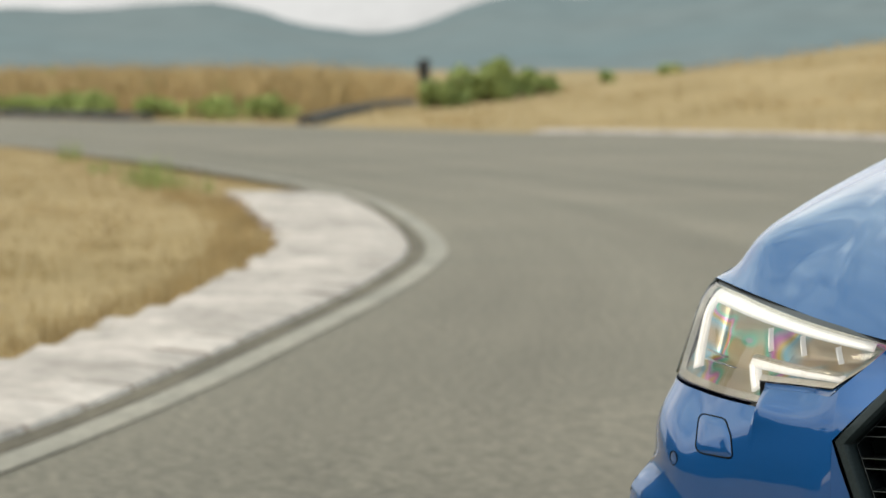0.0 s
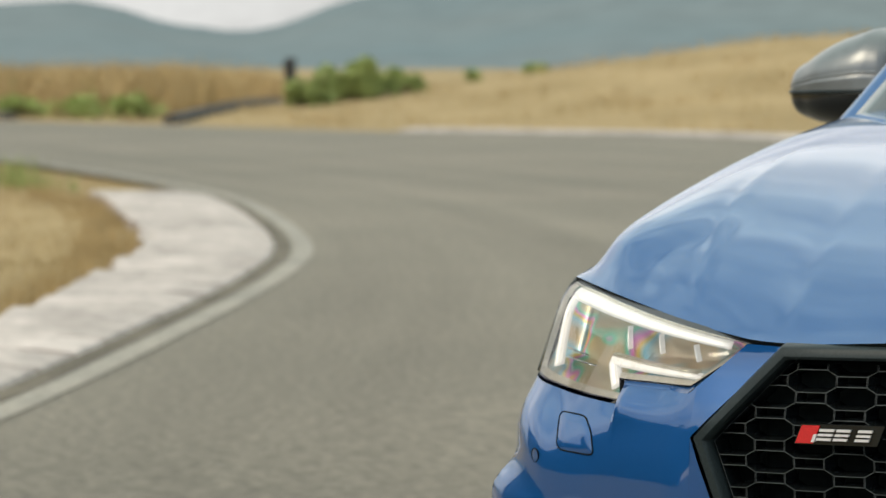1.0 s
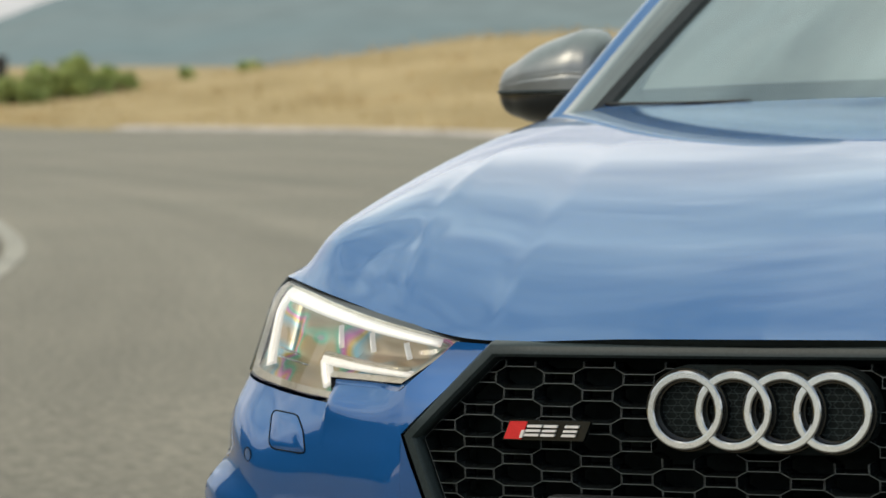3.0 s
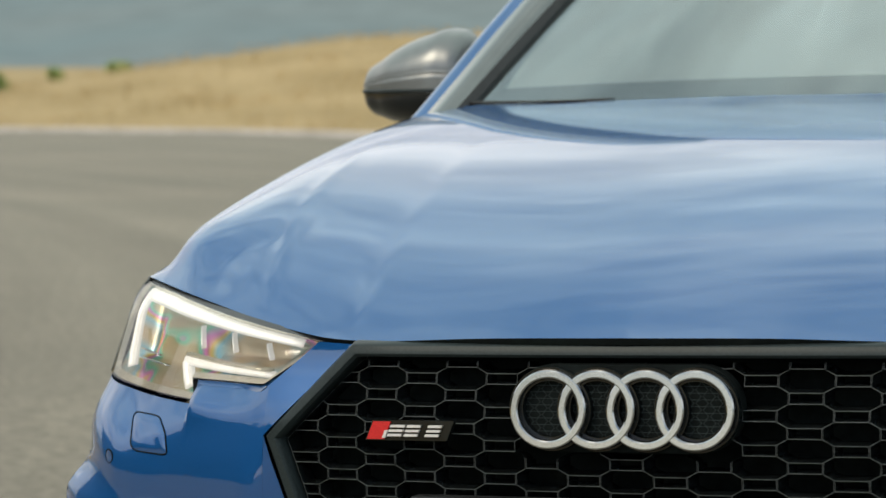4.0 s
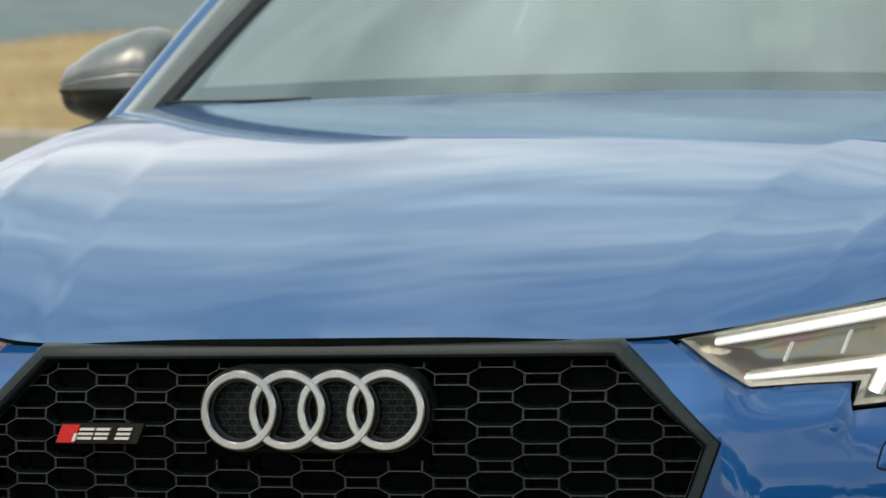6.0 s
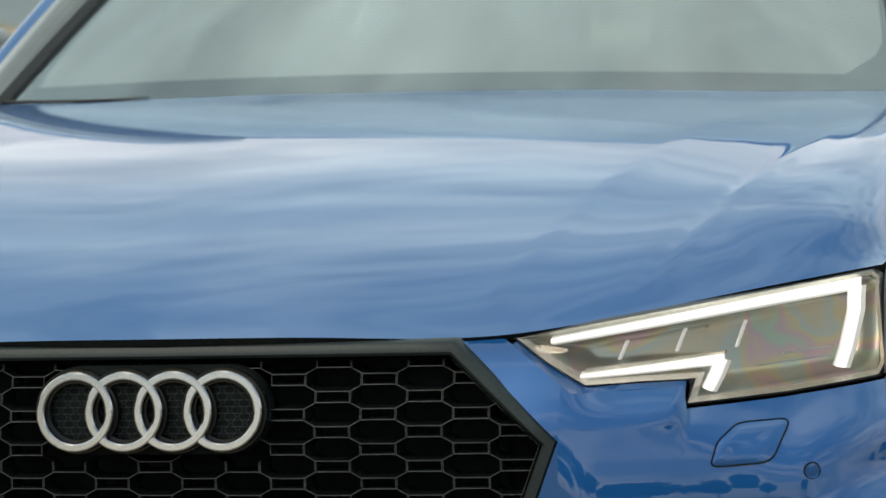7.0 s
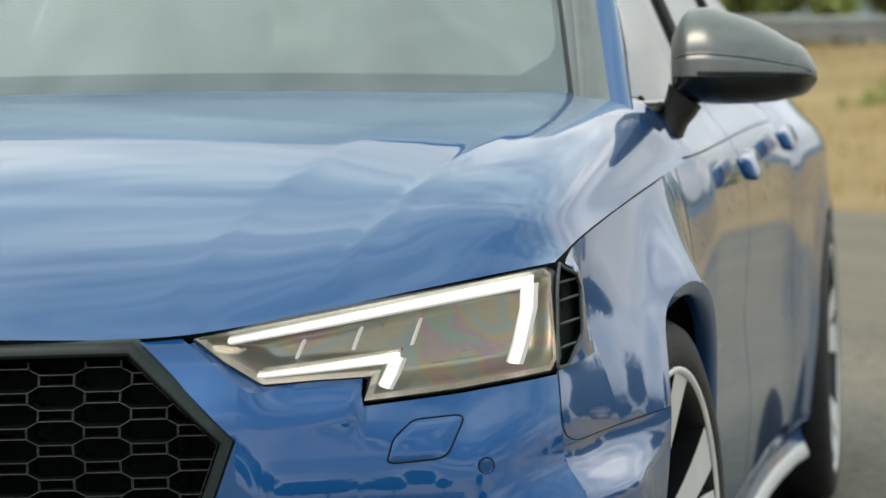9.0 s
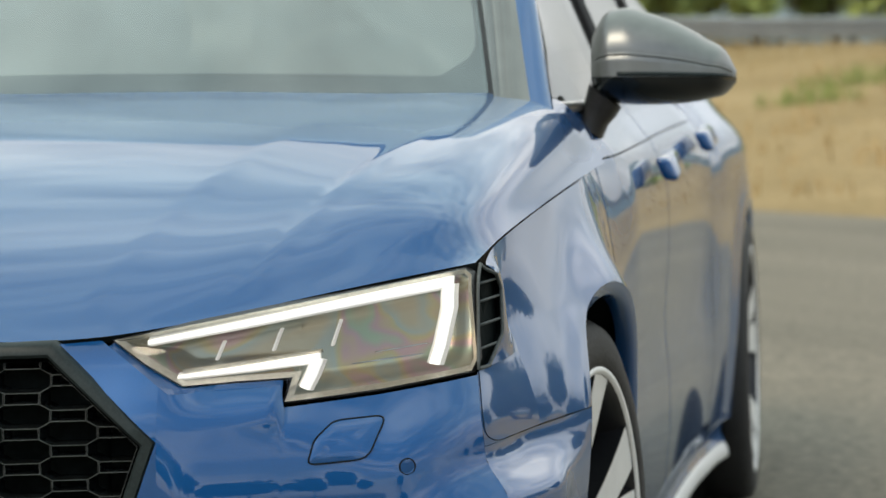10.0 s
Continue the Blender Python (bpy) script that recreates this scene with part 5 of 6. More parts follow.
def door_mirror(side):
    mirror = new("door_mirror")
    mirror.parent = car
    tagged(mirror, label="grey metallic door mirror with a black underside")

    def shell(u, v, low=False):
        # u from the inner end to the tip, v round the front from the lower seam over the top
        t = u
        x = 0.815 + (0.218 if side > 0 else 0.236) * t
        zmid = (1.003 if side > 0 else 0.995) - 0.002 * t
        top = soft_table(t, (0.0, 0.06, 0.2, 0.4, 0.6, 0.8, 0.95, 1.0), (0.060, 0.084, 0.099, 0.092, 0.078, 0.055, 0.032, 0.010))
        bot = soft_table(t, (0.0, 0.06, 0.2, 0.4, 0.6, 0.8, 0.95, 1.0), (0.030, 0.037, 0.041, 0.042, 0.040, 0.033, 0.020, 0.006))
        depth = soft_table(t, (0.0, 0.06, 0.2, 0.4, 0.75, 0.95, 1.0), (0.060, 0.085, 0.10, 0.105, 0.088, 0.050, 0.015))
        bot *= 1.0 if side > 0 else 1.4
        top *= 1.08
        sweep = 0.055 * t * t
        if low:
            a = math.pi / 2 * (1 - v)
            z = zmid - bot * math.cos(a)
            y = 1.475 + sweep * 0.6 - depth * math.sin(a) ** 0.8
        else:
            if v < 0.28:  # upright band under the crease
                h, d = 0.31 * v / 0.28, 1.0 - 0.015 * v / 0.28
            else:  # domed top, set in a little behind the crease
                b = math.pi / 2 * (v - 0.28) / 0.72
                h, d = 0.31 + 0.69 * math.sin(b), 0.955 * (max(math.cos(b), 0.0) ** 0.85)
            z = zmid + top * h
            y = 1.475 + sweep * 0.6 - depth * d
        return (side * x, y, z)
    a = sheet(lambda u, v: shell(u, v), 28, 25, flip=side < 0)
    car_part("mirror_shell", *a, M_SHELL, mirror, "satin metallic grey upper shell", angle=40)
    band = [Vector(shell(u / 30, 0.285)) + Vector((0, -0.0012, 0.0005)) for u in range(1, 30)]
    car_part("mirror_crease", *tube(band, 0.0016, 6), M_SHELL, mirror)
    car_part("indicator_strip", *tube([Vector(shell(u / 30, 0.02)) + Vector((0, -0.001, 0.002)) for u in range(6, 30)], 0.0032, 8), M_FRAME, mirror, "thin smoked indicator strip")
    b = sheet(lambda u, v: shell(u, v, True), 28, 10, flip=side < 0)
    car_part("mirror_underside", *b, M_BLACK_GLOSS, mirror)
    # the mirror glass and its housing face backwards
    rim = [shell(u / 20, 1.0) for u in range(21)] + [shell(1 - u / 20, 0.0, True) for u in range(1, 20)]
    c = (side * 0.91, 1.50, 1.0)
    car_part("mirror_glass", [c] + rim, [(0, 1 + i, 1 + (i + 1) % len(rim)) for i in range(len(rim))], M_CHROME, mirror, recalc=True)
    # foot on the door shoulder
    foot = [(0.832, 1.462, 0.975), (0.824, 1.462, 0.957), (0.815, 1.462, 0.942), (0.804, 1.462, 0.925)]
    vs, fs = [], []
    n = 16
    for i, p in enumerate(foot):
        w, d = ((0.034, 0.050), (0.030, 0.048), (0.026, 0.046), (0.030, 0.052))[i]
        for k in range(n):
            a = 2 * math.pi * k / n
            cx, sx = math.cos(a), math.sin(a)
            vs.append((side * (p[0] + 0.7 * w * math.copysign(abs(cx) ** 0.6, cx)), p[1] + d * math.copysign(abs(sx) ** 0.6, sx), p[2] - 0.55 * w * math.copysign(abs(cx) ** 0.6, cx)))
    for i in range(3):
        for k in range(n):
            q = (i * n + k, i * n + (k + 1) % n, (i + 1) * n + (k + 1) % n, (i + 1) * n + k)
            fs.append(q)
    fs.append(tuple(range(n)))
    car_part("mirror_foot", vs, fs, M_BLACK, mirror, recalc=True, angle=50)


for side in (1, -1):
    door_mirror(side)


# -- wheels --
def wheel(cx, cy0, side):
    hub = new("wheel")
    hub.parent = car
    hub.location = (cx, cy0, 0.335 + body((cx, cy0, 0))[2])
    tagged(hub, label="large alloy wheel with silver faces on dark spokes and a low tyre")
    if cy0 < 2:
        hub.rotation_euler = (0, 0, radians(-7.5))  # steered

    def lathe(profile, n=72):
        vs, fs = [], []
        for i in range(n):
            a = 2 * math.pi * i / n
            for dx, r in profile:
                vs.append((side * dx, r * math.cos(a), r * math.sin(a)))
        w = len(profile)
        for i in range(n):
            j = (i + 1) % n
            for k in range(w - 1):
                q = (i * w + k, j * w + k, j * w + k + 1, i * w + k + 1)
                fs.append(q)
        return vs, fs
    tyre = ((-0.004, 0.262), (0.004, 0.268), (0.006, 0.285), (0.004, 0.303), (-0.004, 0.322), (-0.018, 0.331), (-0.040, 0.335), (-0.09, 0.336), (-0.10, 0.331), (-0.11, 0.331), (-0.12, 0.336),
            (-0.20, 0.336), (-0.235, 0.332), (-0.258, 0.31), (-0.262, 0.285), (-0.255, 0.262))
    part("tyre", *lathe(tyre), M_RUBBER, hub, "low black tyre", recalc=True)
    rim = ((0.000, 0.2665), (0.003, 0.266), (0.003, 0.258), (-0.008, 0.252), (-0.03, 0.244), (-0.10, 0.235), (-0.22, 0.24), (-0.25, 0.262))
    part("rim", *lathe(rim), M_RIMDARK, hub, "dark rim barrel", recalc=True)
    part("rim_lip", *lathe(((0.0005, 0.2668), (0.0042, 0.2655), (0.0042, 0.2585), (0.0, 0.256))), M_RIM, hub, recalc=True)
    part("brake_disc", *lathe(((-0.11, 0.08), (-0.11, 0.185), (-0.14, 0.185), (-0.14, 0.08))), M_DISC, hub, recalc=True, smooth=False)
    part("hub_cap", *lathe(((-0.035, 0.001), (-0.03, 0.03), (-0.045, 0.05), (-0.09, 0.07))), M_RIMDARK, hub, recalc=True)
    for k in range(5):
        a0 = 2 * math.pi * k / 5 + math.pi / 2
        for off in (-0.20, 0.20):
            rows = []
            for s in range(7):
                t = s / 6
                r = 0.045 + (0.257 - 0.045) * t
                a = a0 + off * (0.35 + 0.75 * t)
                w = 0.016 + 0.022 * t
                x = -0.045 + 0.043 * t ** 0.7
                c, sn = math.cos(a), math.sin(a)
                rows.append([(x, r, w, c, sn)])
            vs = []
            for (x, r, w, c, sn), in rows:
                for q, dx in ((-1, -0.035), (-1, 0.0), (1, 0.0), (1, -0.035)):
                    vs.append((side * (x + dx), r * c - q * w * sn, r * sn + q * w * c))
            fs = []
            for s in range(6):
                for q in range(4):
                    fs.append((s * 4 + q, s * 4 + (q + 1) % 4, (s + 1) * 4 + (q + 1) % 4, (s + 1) * 4 + q))
            sp = part("spoke", vs, fs, M_RIMDARK, hub, smooth=False, recalc=True)
            face = [(v[0] + side * 0.0012, v[1], v[2]) for i, v in enumerate(vs) if i % 4 in (1, 2)]
            part("spoke_face", face, [(2 * s, 2 * s + 1, 2 * s + 3, 2 * s + 2) for s in range(6)], M_RIM, sp, "bright machined face", smooth=False, recalc=True)
    return hub


for cy0, half in ((0.90, 0.858), (3.73, 0.950)):
    for side in (1, -1):
        wheel(side * half, cy0, side)

# ---- the place ----
INNER_EDGE = ((40, -90), (14, -35), (4.5, -14.5), (1.0, -8.0), (-1.6, -3.0), (-3.1, 0.1), (-4.40, 3.05), (-5.66, 5.48), (-7.08, 8.05), (-8.49, 10.18), (-10.98, 13.07), (-12.86, 14.97), (-15.33, 16.96), (-18.4, 19.2), (-21.6, 21.3), (-27.0, 24.4), (-40, 29.0), (-75, 37.0), (-140, 48.0))
OUTER_EDGE = ((110, -70), (52, -30), (28, -9.0), (18.5, 0.5), (10.0, 8.2), (5.0, 12.8), (0.8, 16.6), (-4.0, 21.0), (-9.0, 25.8), (-13.5, 29.8), (-17.5, 32.9), (-20.5, 33.6), (-24.5, 33.4), (-30.5, 35.2), (-37.0, 36.9), (-48, 40.5), (-80, 50.0), (-145, 66.0))


def bank(x, y):
    """The tarmac leans under the car, and levels out round it."""
    d = max(abs(x) - 1.1, 0.0) + max(abs(y - 2.2) - 3.0, 0.0)
    return math.tan(radians(ROLL)) * x * (1 - smooth(0.0, 3.0, d))


def along(line, t):
    return Vector(cr(line, t))


def outer_distance(x, y):
    """Distance beyond the outer road edge (negative on the road side)."""
    best, sign = 1e9, 1
    for i in range(len(OUTER_EDGE) - 1):
        ax, ay = OUTER_EDGE[i]
        bx, by = OUTER_EDGE[i + 1]
        dx, dy = bx - ax, by - ay
        t = min(max(((x - ax) * dx + (y - ay) * dy) / (dx * dx + dy * dy), 0), 1)
        px, py = ax + dx * t, ay + dy * t
        d = math.hypot(x - px, y - py)
        if d < best:
            best = d
            sign = 1 if dx * (y - ay) - dy * (x - ax) < 0 else -1
    return best * sign


def land(x, y):
    """Height of the open ground."""
    d = outer_distance(x, y)
    z = bank(x, y) - 0.03
    rise = smooth(0.5, 22.0, d)
    side = min(max((x + 41.0) / 13.5, 0.0), 1.0)
    side = 0.5 * side + 0.5 * side * side * (3 - 2 * side)
    low = smooth(-12, 0, x)
    z += rise * side * (1.75 * (1 - low) + 1.36 * low) * (1 - 0.97 * smooth(4, 12, x))
    z += 0.06 * noise.noise(Vector((x * 0.13, y * 0.13, 0))) * smooth(0.5, 6, abs(d)) * smooth(8, 40, math.hypot(x, y))
    far = math.hypot(x, y)
    z -= 1.2 * smooth(70, 160, far) * (1 - side)
    return z


def ground_grid():
    xs = sorted(set([round(-1500 + 0, 1)] + [-1500, -900, -500, -300, -200, -150, -120] + list(range(-100, -10, 3)) + [v * 0.5 for v in range(-20, 21)] + list(range(12, 60, 4)) + [70, 100, 150, 250, 500, 900, 1500]))
    ys = sorted(set([-1500, -900, -500, -300, -200, -120, -80, -60] + list(range(-50, -6, 4)) + [v * 0.5 for v in range(-12, 25)] + list(range(13, 80, 2)) + [90, 110, 140, 200, 300, 500, 900, 1500, 2300]))
    vs = [(x, y, land(x, y)) for y in ys for x in xs]
    w = len(xs)
    fs = [(j * w + i, j * w + i + 1, (j + 1) * w + i + 1, (j + 1) * w + i) for j in range(len(ys) - 1) for i in range(w - 1)]
    return vs, fs


ground = part("ground", *ground_grid(), M_GROUND)
tagged(ground, label="dry yellow grass and bare sandy soil", category="ground", kind="structure")


def even(line, n):
    """The line through the points, cut into n even steps."""
    pts = [along(line, i / 600) for i in range(601)]
    acc = [0.0]
    for a, b in zip(pts, pts[1:]):
        acc.append(acc[-1] + (b - a).length)
    out = []
    for k in range(n + 1):
        s = acc[-1] * k / n
        i = min(int(np.searchsorted(acc, s)), 600)
        out.append(pts[i] if i == 0 else pts[i - 1].lerp(pts[i], (s - acc[i - 1]) / max(acc[i] - acc[i - 1], 1e-9)))
    return out


def offset_line(line, d, n):
    """Points at distance d to the left of the line (looking along it)."""
    pts = even(line, n)
    out = []
    for i, p in enumerate(pts):
        q = (pts[min(i + 1, n)] - pts[max(i - 1, 0)]).normalized()
        out.append(p + Vector((-q.y, q.x)) * d)
    return out


def road_mesh():
    n, m = 150, 44
    a, b = offset_line(INNER_EDGE, 0.26, n), even(OUTER_EDGE, n)
    vs, fs = [], []
    for i in range(n + 1):
        for j in range(m + 1):
            p = a[i].lerp(b[i], j / m)
            vs.append((p.x, p.y, bank(p.x, p.y)))
    w = m + 1
    fs = [(i * w + j, i * w + j + 1, (i + 1) * w + j + 1, (i + 1) * w + j) for i in range(n) for j in range(m)]
    return vs, fs


road = part("road", *road_mesh(), M_ROAD)
lay = road.data.uv_layers.new(name="along")
for poly in road.data.polygons:
    for li, vi in zip(poly.loop_indices, poly.vertices):
        lay.data[li].uv = (vi // 45 * 0.12, vi % 45 * 0.42)
if road.data.polygons[0].normal.z < 0:
    road.data.flip_normals()
tagged(road, label="grey worn asphalt of a race track bend", category="road", kind="structure")


def ribbon(name, line, d0, d1, z, mat, n=300, label="", category=""):
    a, b = offset_line(line, d0, n), offset_line(line, d1, n)
    vs, fs = [], []
    for p, q in zip(a, b):
        vs += [(p.x, p.y, bank(p.x, p.y) + z), (q.x, q.y, bank(q.x, q.y) + z)]
    fs = [(2 * i, 2 * i + 2, 2 * i + 3, 2 * i + 1) for i in range(n)]
    ob = part(name, vs, fs, mat)
    if ob.data.polygons[0].normal.z < 0:
        ob.data.flip_normals()
    return tagged(ob, label=label, category=category, kind="structure")


ribbon("road_marking", INNER_EDGE, 0.0, 0.12, 0.005, M_LINE, label="worn white edge line on the asphalt", category="road marking")
gutter_line = [tuple(p) for p in even(INNER_EDGE, 200) if -1.5 < p.y < 15.0 and p.x < 0]
ribbon("gutter", gutter_line, 0.135, 0.255, 0.004, M_GUTTER, n=120, label="dark dirty strip of asphalt along the kerb", category="road")


def kerb_width(y):
    """How far the kerb reaches in from the road, by its place along the bend."""
    return lerp_table(y, (2.0, 6.0, 9.0, 12.0, 15.0), (0.62, 0.62, 0.78, 0.90, 1.02))


# kerb of sloping concrete blocks on the inside of the bend
kerb = new("kerb")
tagged(kerb, label="row of pale painted concrete kerb blocks inside the bend", category="kerb", kind="structure")


def kerb_blocks():
    line = INNER_EDGE
    pts = even(line, 2400)
    start = min(range(len(pts)), key=lambda i: (pts[i] - Vector((-2.4, -1.4))).length)
    end = min(range(len(pts)), key=lambda i: (pts[i] - Vector((-12.95, 15.05))).length)
    acc, i0 = 0.0, start
    k = 0
    for i in range(start, end):
        acc += (pts[i + 1] - pts[i]).length
        if acc < 0.50:
            continue
        a, b = pts[i0], pts[i + 1]
        d = (b - a).normalized()
        nl = Vector((-d.y, d.x))
        width = kerb_width(a.y) + 0.04 * random.uniform(-1, 1)
        gap = 0.034
        bm = bmesh.new()
        lens = (0.08, 0.10, 0.35, 0.7, 1.0)
        rise = (0.0, 0.018, 0.030, 0.036, 0.036)
        tilt = random.uniform(-0.006, 0.006)
        rows = []
        for f, z in zip(lens, rise):
            row = []
            for s, saw in ((gap, 0.0), (0.3, 0.010), (0.62, 0.024), (0.80, 0.004), (1 - gap / 0.5, 0.0)):
                p = a.lerp(b, s) + nl * (0.22 + (f - 0.08) * width)
                row.append(bm.verts.new((p.x, p.y, bank(p.x, p.y) + z + saw * (f > 0.2) + tilt * s)))
            rows.append(row)
        for r0, r1 in zip(rows, rows[1:]):
            for q in range(4):
                bm.faces.new((r0[q], r0[q + 1], r1[q + 1], r1[q]))
        low = [bm.verts.new((v.co.x, v.co.y, -0.10)) for v in rows[0] + [r[-1] for r in rows[1:]] + list(reversed(rows[-1][:-1])) + [r[0] for r in reversed(rows[1:-1])]]
        ring = rows[0] + [r[-1] for r in rows[1:]] + list(reversed(rows[-1][:-1])) + [r[0] for r in reversed(rows[1:-1])]
        for q in range(len(ring)):
            j = (q + 1) % len(ring)
            bm.faces.new((ring[q], low[q], low[j], ring[j]))
        bmesh.ops.recalc_face_normals(bm, faces=bm.faces)
        part_bm("kerb_block", bm, M_KERB, kerb, smooth=False)
        acc, i0 = 0.0, i + 1
        k += 1


kerb_blocks()


# low kerb on the far side of the bend
def far_kerb():
    outer = new("far_kerb")
    tagged(outer, label="low pale concrete kerb along the far road edge", category="kerb", kind="structure")
    pts = even(OUTER_EDGE, 3000)
    start = min(range(len(pts)), key=lambda i: (pts[i] - Vector((-6.0, 22.9))).length)
    end = min(range(len(pts)), key=lambda i: (pts[i] - Vector((-24.2, 33.5))).length)
    acc, i0 = 0.0, start
    for i in range(start, end):
        acc += (pts[i + 1] - pts[i]).length
        if acc < 1.0:
            continue
        a, b = pts[i0], pts[i + 1]
        d = (b - a).normalized()
        nl = Vector((d.y, -d.x))
        bm = bmesh.new()
        prof = ((0.0, -0.08), (0.0, 0.012), (0.10, 0.035), (0.60, 0.05), (0.66, 0.04), (0.66, -0.08))
        rows = []
        for s in (0.006, 0.994):
            rows.append([bm.verts.new((*(a.lerp(b, s) + nl * f), z)) for f, z in prof])
        n = len(prof)
        for q in range(n - 1):
            bm.faces.new((rows[0][q], rows[1][q], rows[1][q + 1], rows[0][q + 1]))
        bm.faces.new(rows[0])
        bm.faces.new(list(reversed(rows[1])))
        bmesh.ops.recalc_face_normals(bm, faces=bm.faces)
        part_bm("kerb_block", bm, M_KERB, outer, smooth=False)
        acc, i0 = 0.0, i + 1


far_kerb()


# ---- vegetation ----
def blades(name, spots, height, spread, per, mat, label, category, kind="stuff", lean=0.35, width=0.012):
    """Thin grass blades in tufts at the given spots."""
    vs, fs = [], []
    for x, y, s in spots:
        z = land(x, y)
        for _ in range(per):
            a = random.uniform(0, 2 * math.pi)
            r = spread * math.sqrt(random.random())
            bx, by = x + r * math.cos(a), y + r * math.sin(a)
            h = height * s * random.uniform(0.5, 1.15)
            la = random.uniform(0, 2 * math.pi)
            dx, dy = math.cos(la) * h * lean * random.random(), math.sin(la) * h * lean * random.random()
            wa = random.uniform(0, math.pi)
            wx, wy = width * math.cos(wa) * (0.5 + h), width * math.sin(wa) * (0.5 + h)
            n = len(vs)
            vs += [(bx - wx, by - wy, z - 0.02), (bx + wx, by + wy, z - 0.02), (bx + dx * 0.4 + wx * 0.7, by + dy * 0.4 + wy * 0.7, z + h * 0.6), (bx + dx * 0.4 - wx * 0.7, by + dy * 0.4 - wy * 0.7, z + h * 0.6), (bx + dx, by + dy, z + h)]
            fs += [(n, n + 1, n + 2, n + 3), (n + 3, n + 2, n + 4)]
    ob = part(name, vs, fs, mat, smooth=False)
    return tagged(ob, label=label, category=category, kind=kind)


def spots_between(n, x0, x1, y0, y1, keep, seed):
    rnd = random.Random(seed)
    out = []
    while len(out) < n:
        x, y = rnd.uniform(x0, x1), rnd.uniform(y0, y1)
        if keep(x, y):
            out.append((x, y, rnd.uniform(0.7, 1.2)))
    return out


def inner_distance(x, y):
    best, sign = 1e9, 1
    for i in range(4, len(INNER_EDGE) - 1):
        ax, ay = INNER_EDGE[i]
        bx, by = INNER_EDGE[i + 1]
        dx, dy = bx - ax, by - ay
        t = min(max(((x - ax) * dx + (y - ay) * dy) / (dx * dx + dy * dy), 0), 1)
        d = math.hypot(x - ax - dx * t, y - ay - dy * t)
        if d < best:
            best = d
            sign = 1 if dx * (y - ay) - dy * (x - ax) > 0 else -1
    return best * sign


near_grass = spots_between(2600, -24, -5, 1, 24, lambda x, y: inner_distance(x, y) > 0.24 + kerb_width(y) or (y > 15.6 and inner_distance(x, y) > 0.3), 3)
blades("dry_grass", near_grass, 0.07, 0.22, 14, M_GRASS, "short dry straw-coloured grass on the infield", "grass", width=0.005)
edge_grass = spots_between(260, -14.5, -5, 2, 15.5, lambda x, y: 0.19 < inner_distance(x, y) - kerb_width(y) < 0.5, 4)
blades("kerb_edge_grass", edge_grass, 0.10, 0.12, 14, M_GRASS, "ragged dry grass along the kerb's back edge", "grass", width=0.005)
tall = spots_between(4200, -90, -30, 36, 66, lambda x, y: outer_distance(x, y) > 3.4 and -12.2 * (y - 36.3) - 19.7 * (x + 30.8) > 22, 5)
blades("tall_grass", tall, 0.95, 0.6, 16, M_GRASS, "tall dry grass in the field beyond the track", "grass", width=0.014, lean=0.8)
hill_grass = spots_between(1800, -48, 14, 18, 62, lambda x, y: outer_distance(x, y) > 0.8, 6)
blades("hill_grass", hill_grass, 0.16, 0.45, 8, M_GRASS, "short dry grass on the rising bank", "grass", width=0.02)


def shrub(x, y, w, h, seed, mat=M_LEAF, n=900, leaf=0.075):
    """A low bush of many small leaves in clumps."""
    rnd = random.Random(seed)
    bush = new("shrub")
    z0 = land(x, y)
    bush.location = (x, y, z0)
    tagged(bush, label="low green bush in dry grass", category="shrub", group="shrubs by the track")
    clumps = [(rnd.uniform(-1, 1) * w * 0.75, rnd.uniform(-1, 1) * w * 0.5, h * rnd.uniform(0.25, 0.8), rnd.uniform(0.18, 0.38) * min(w, h * 1.3)) for _ in range(14)]
    vs, fs = [], []
    for _ in range(n):
        c = rnd.choice(clumps)
        d = Vector((rnd.gauss(0, 1), rnd.gauss(0, 1), rnd.gauss(0, 1))).normalized() * c[3] * rnd.uniform(0.5, 1.15)
        p = Vector((c[0], c[1], c[2])) + d
        if p.z < 0.02:
            p.z = rnd.uniform(0.02, 0.2)
        u = Vector((rnd.gauss(0, 1), rnd.gauss(0, 1), rnd.gauss(0, 1))).normalized() * leaf * rnd.uniform(0.6, 1.3)
        v = u.orthogonal().normalized() * leaf * 0.5
        k = len(vs)
        vs += [p - u, p + v, p + u, p - v]
        fs.append((k, k + 1, k + 2, k + 3))
    part("foliage", vs, fs, mat, bush, smooth=False)
    for i in range(5):
        c = clumps[i]
        part("stem", *tube([(c[0] * 0.2, c[1] * 0.2, -0.05), (c[0] * 0.6, c[1] * 0.6, c[2] * 0.5), (c[0], c[1], c[2])], [0.03, 0.02, 0.01], 6), M_BARK, bush)
    return bush


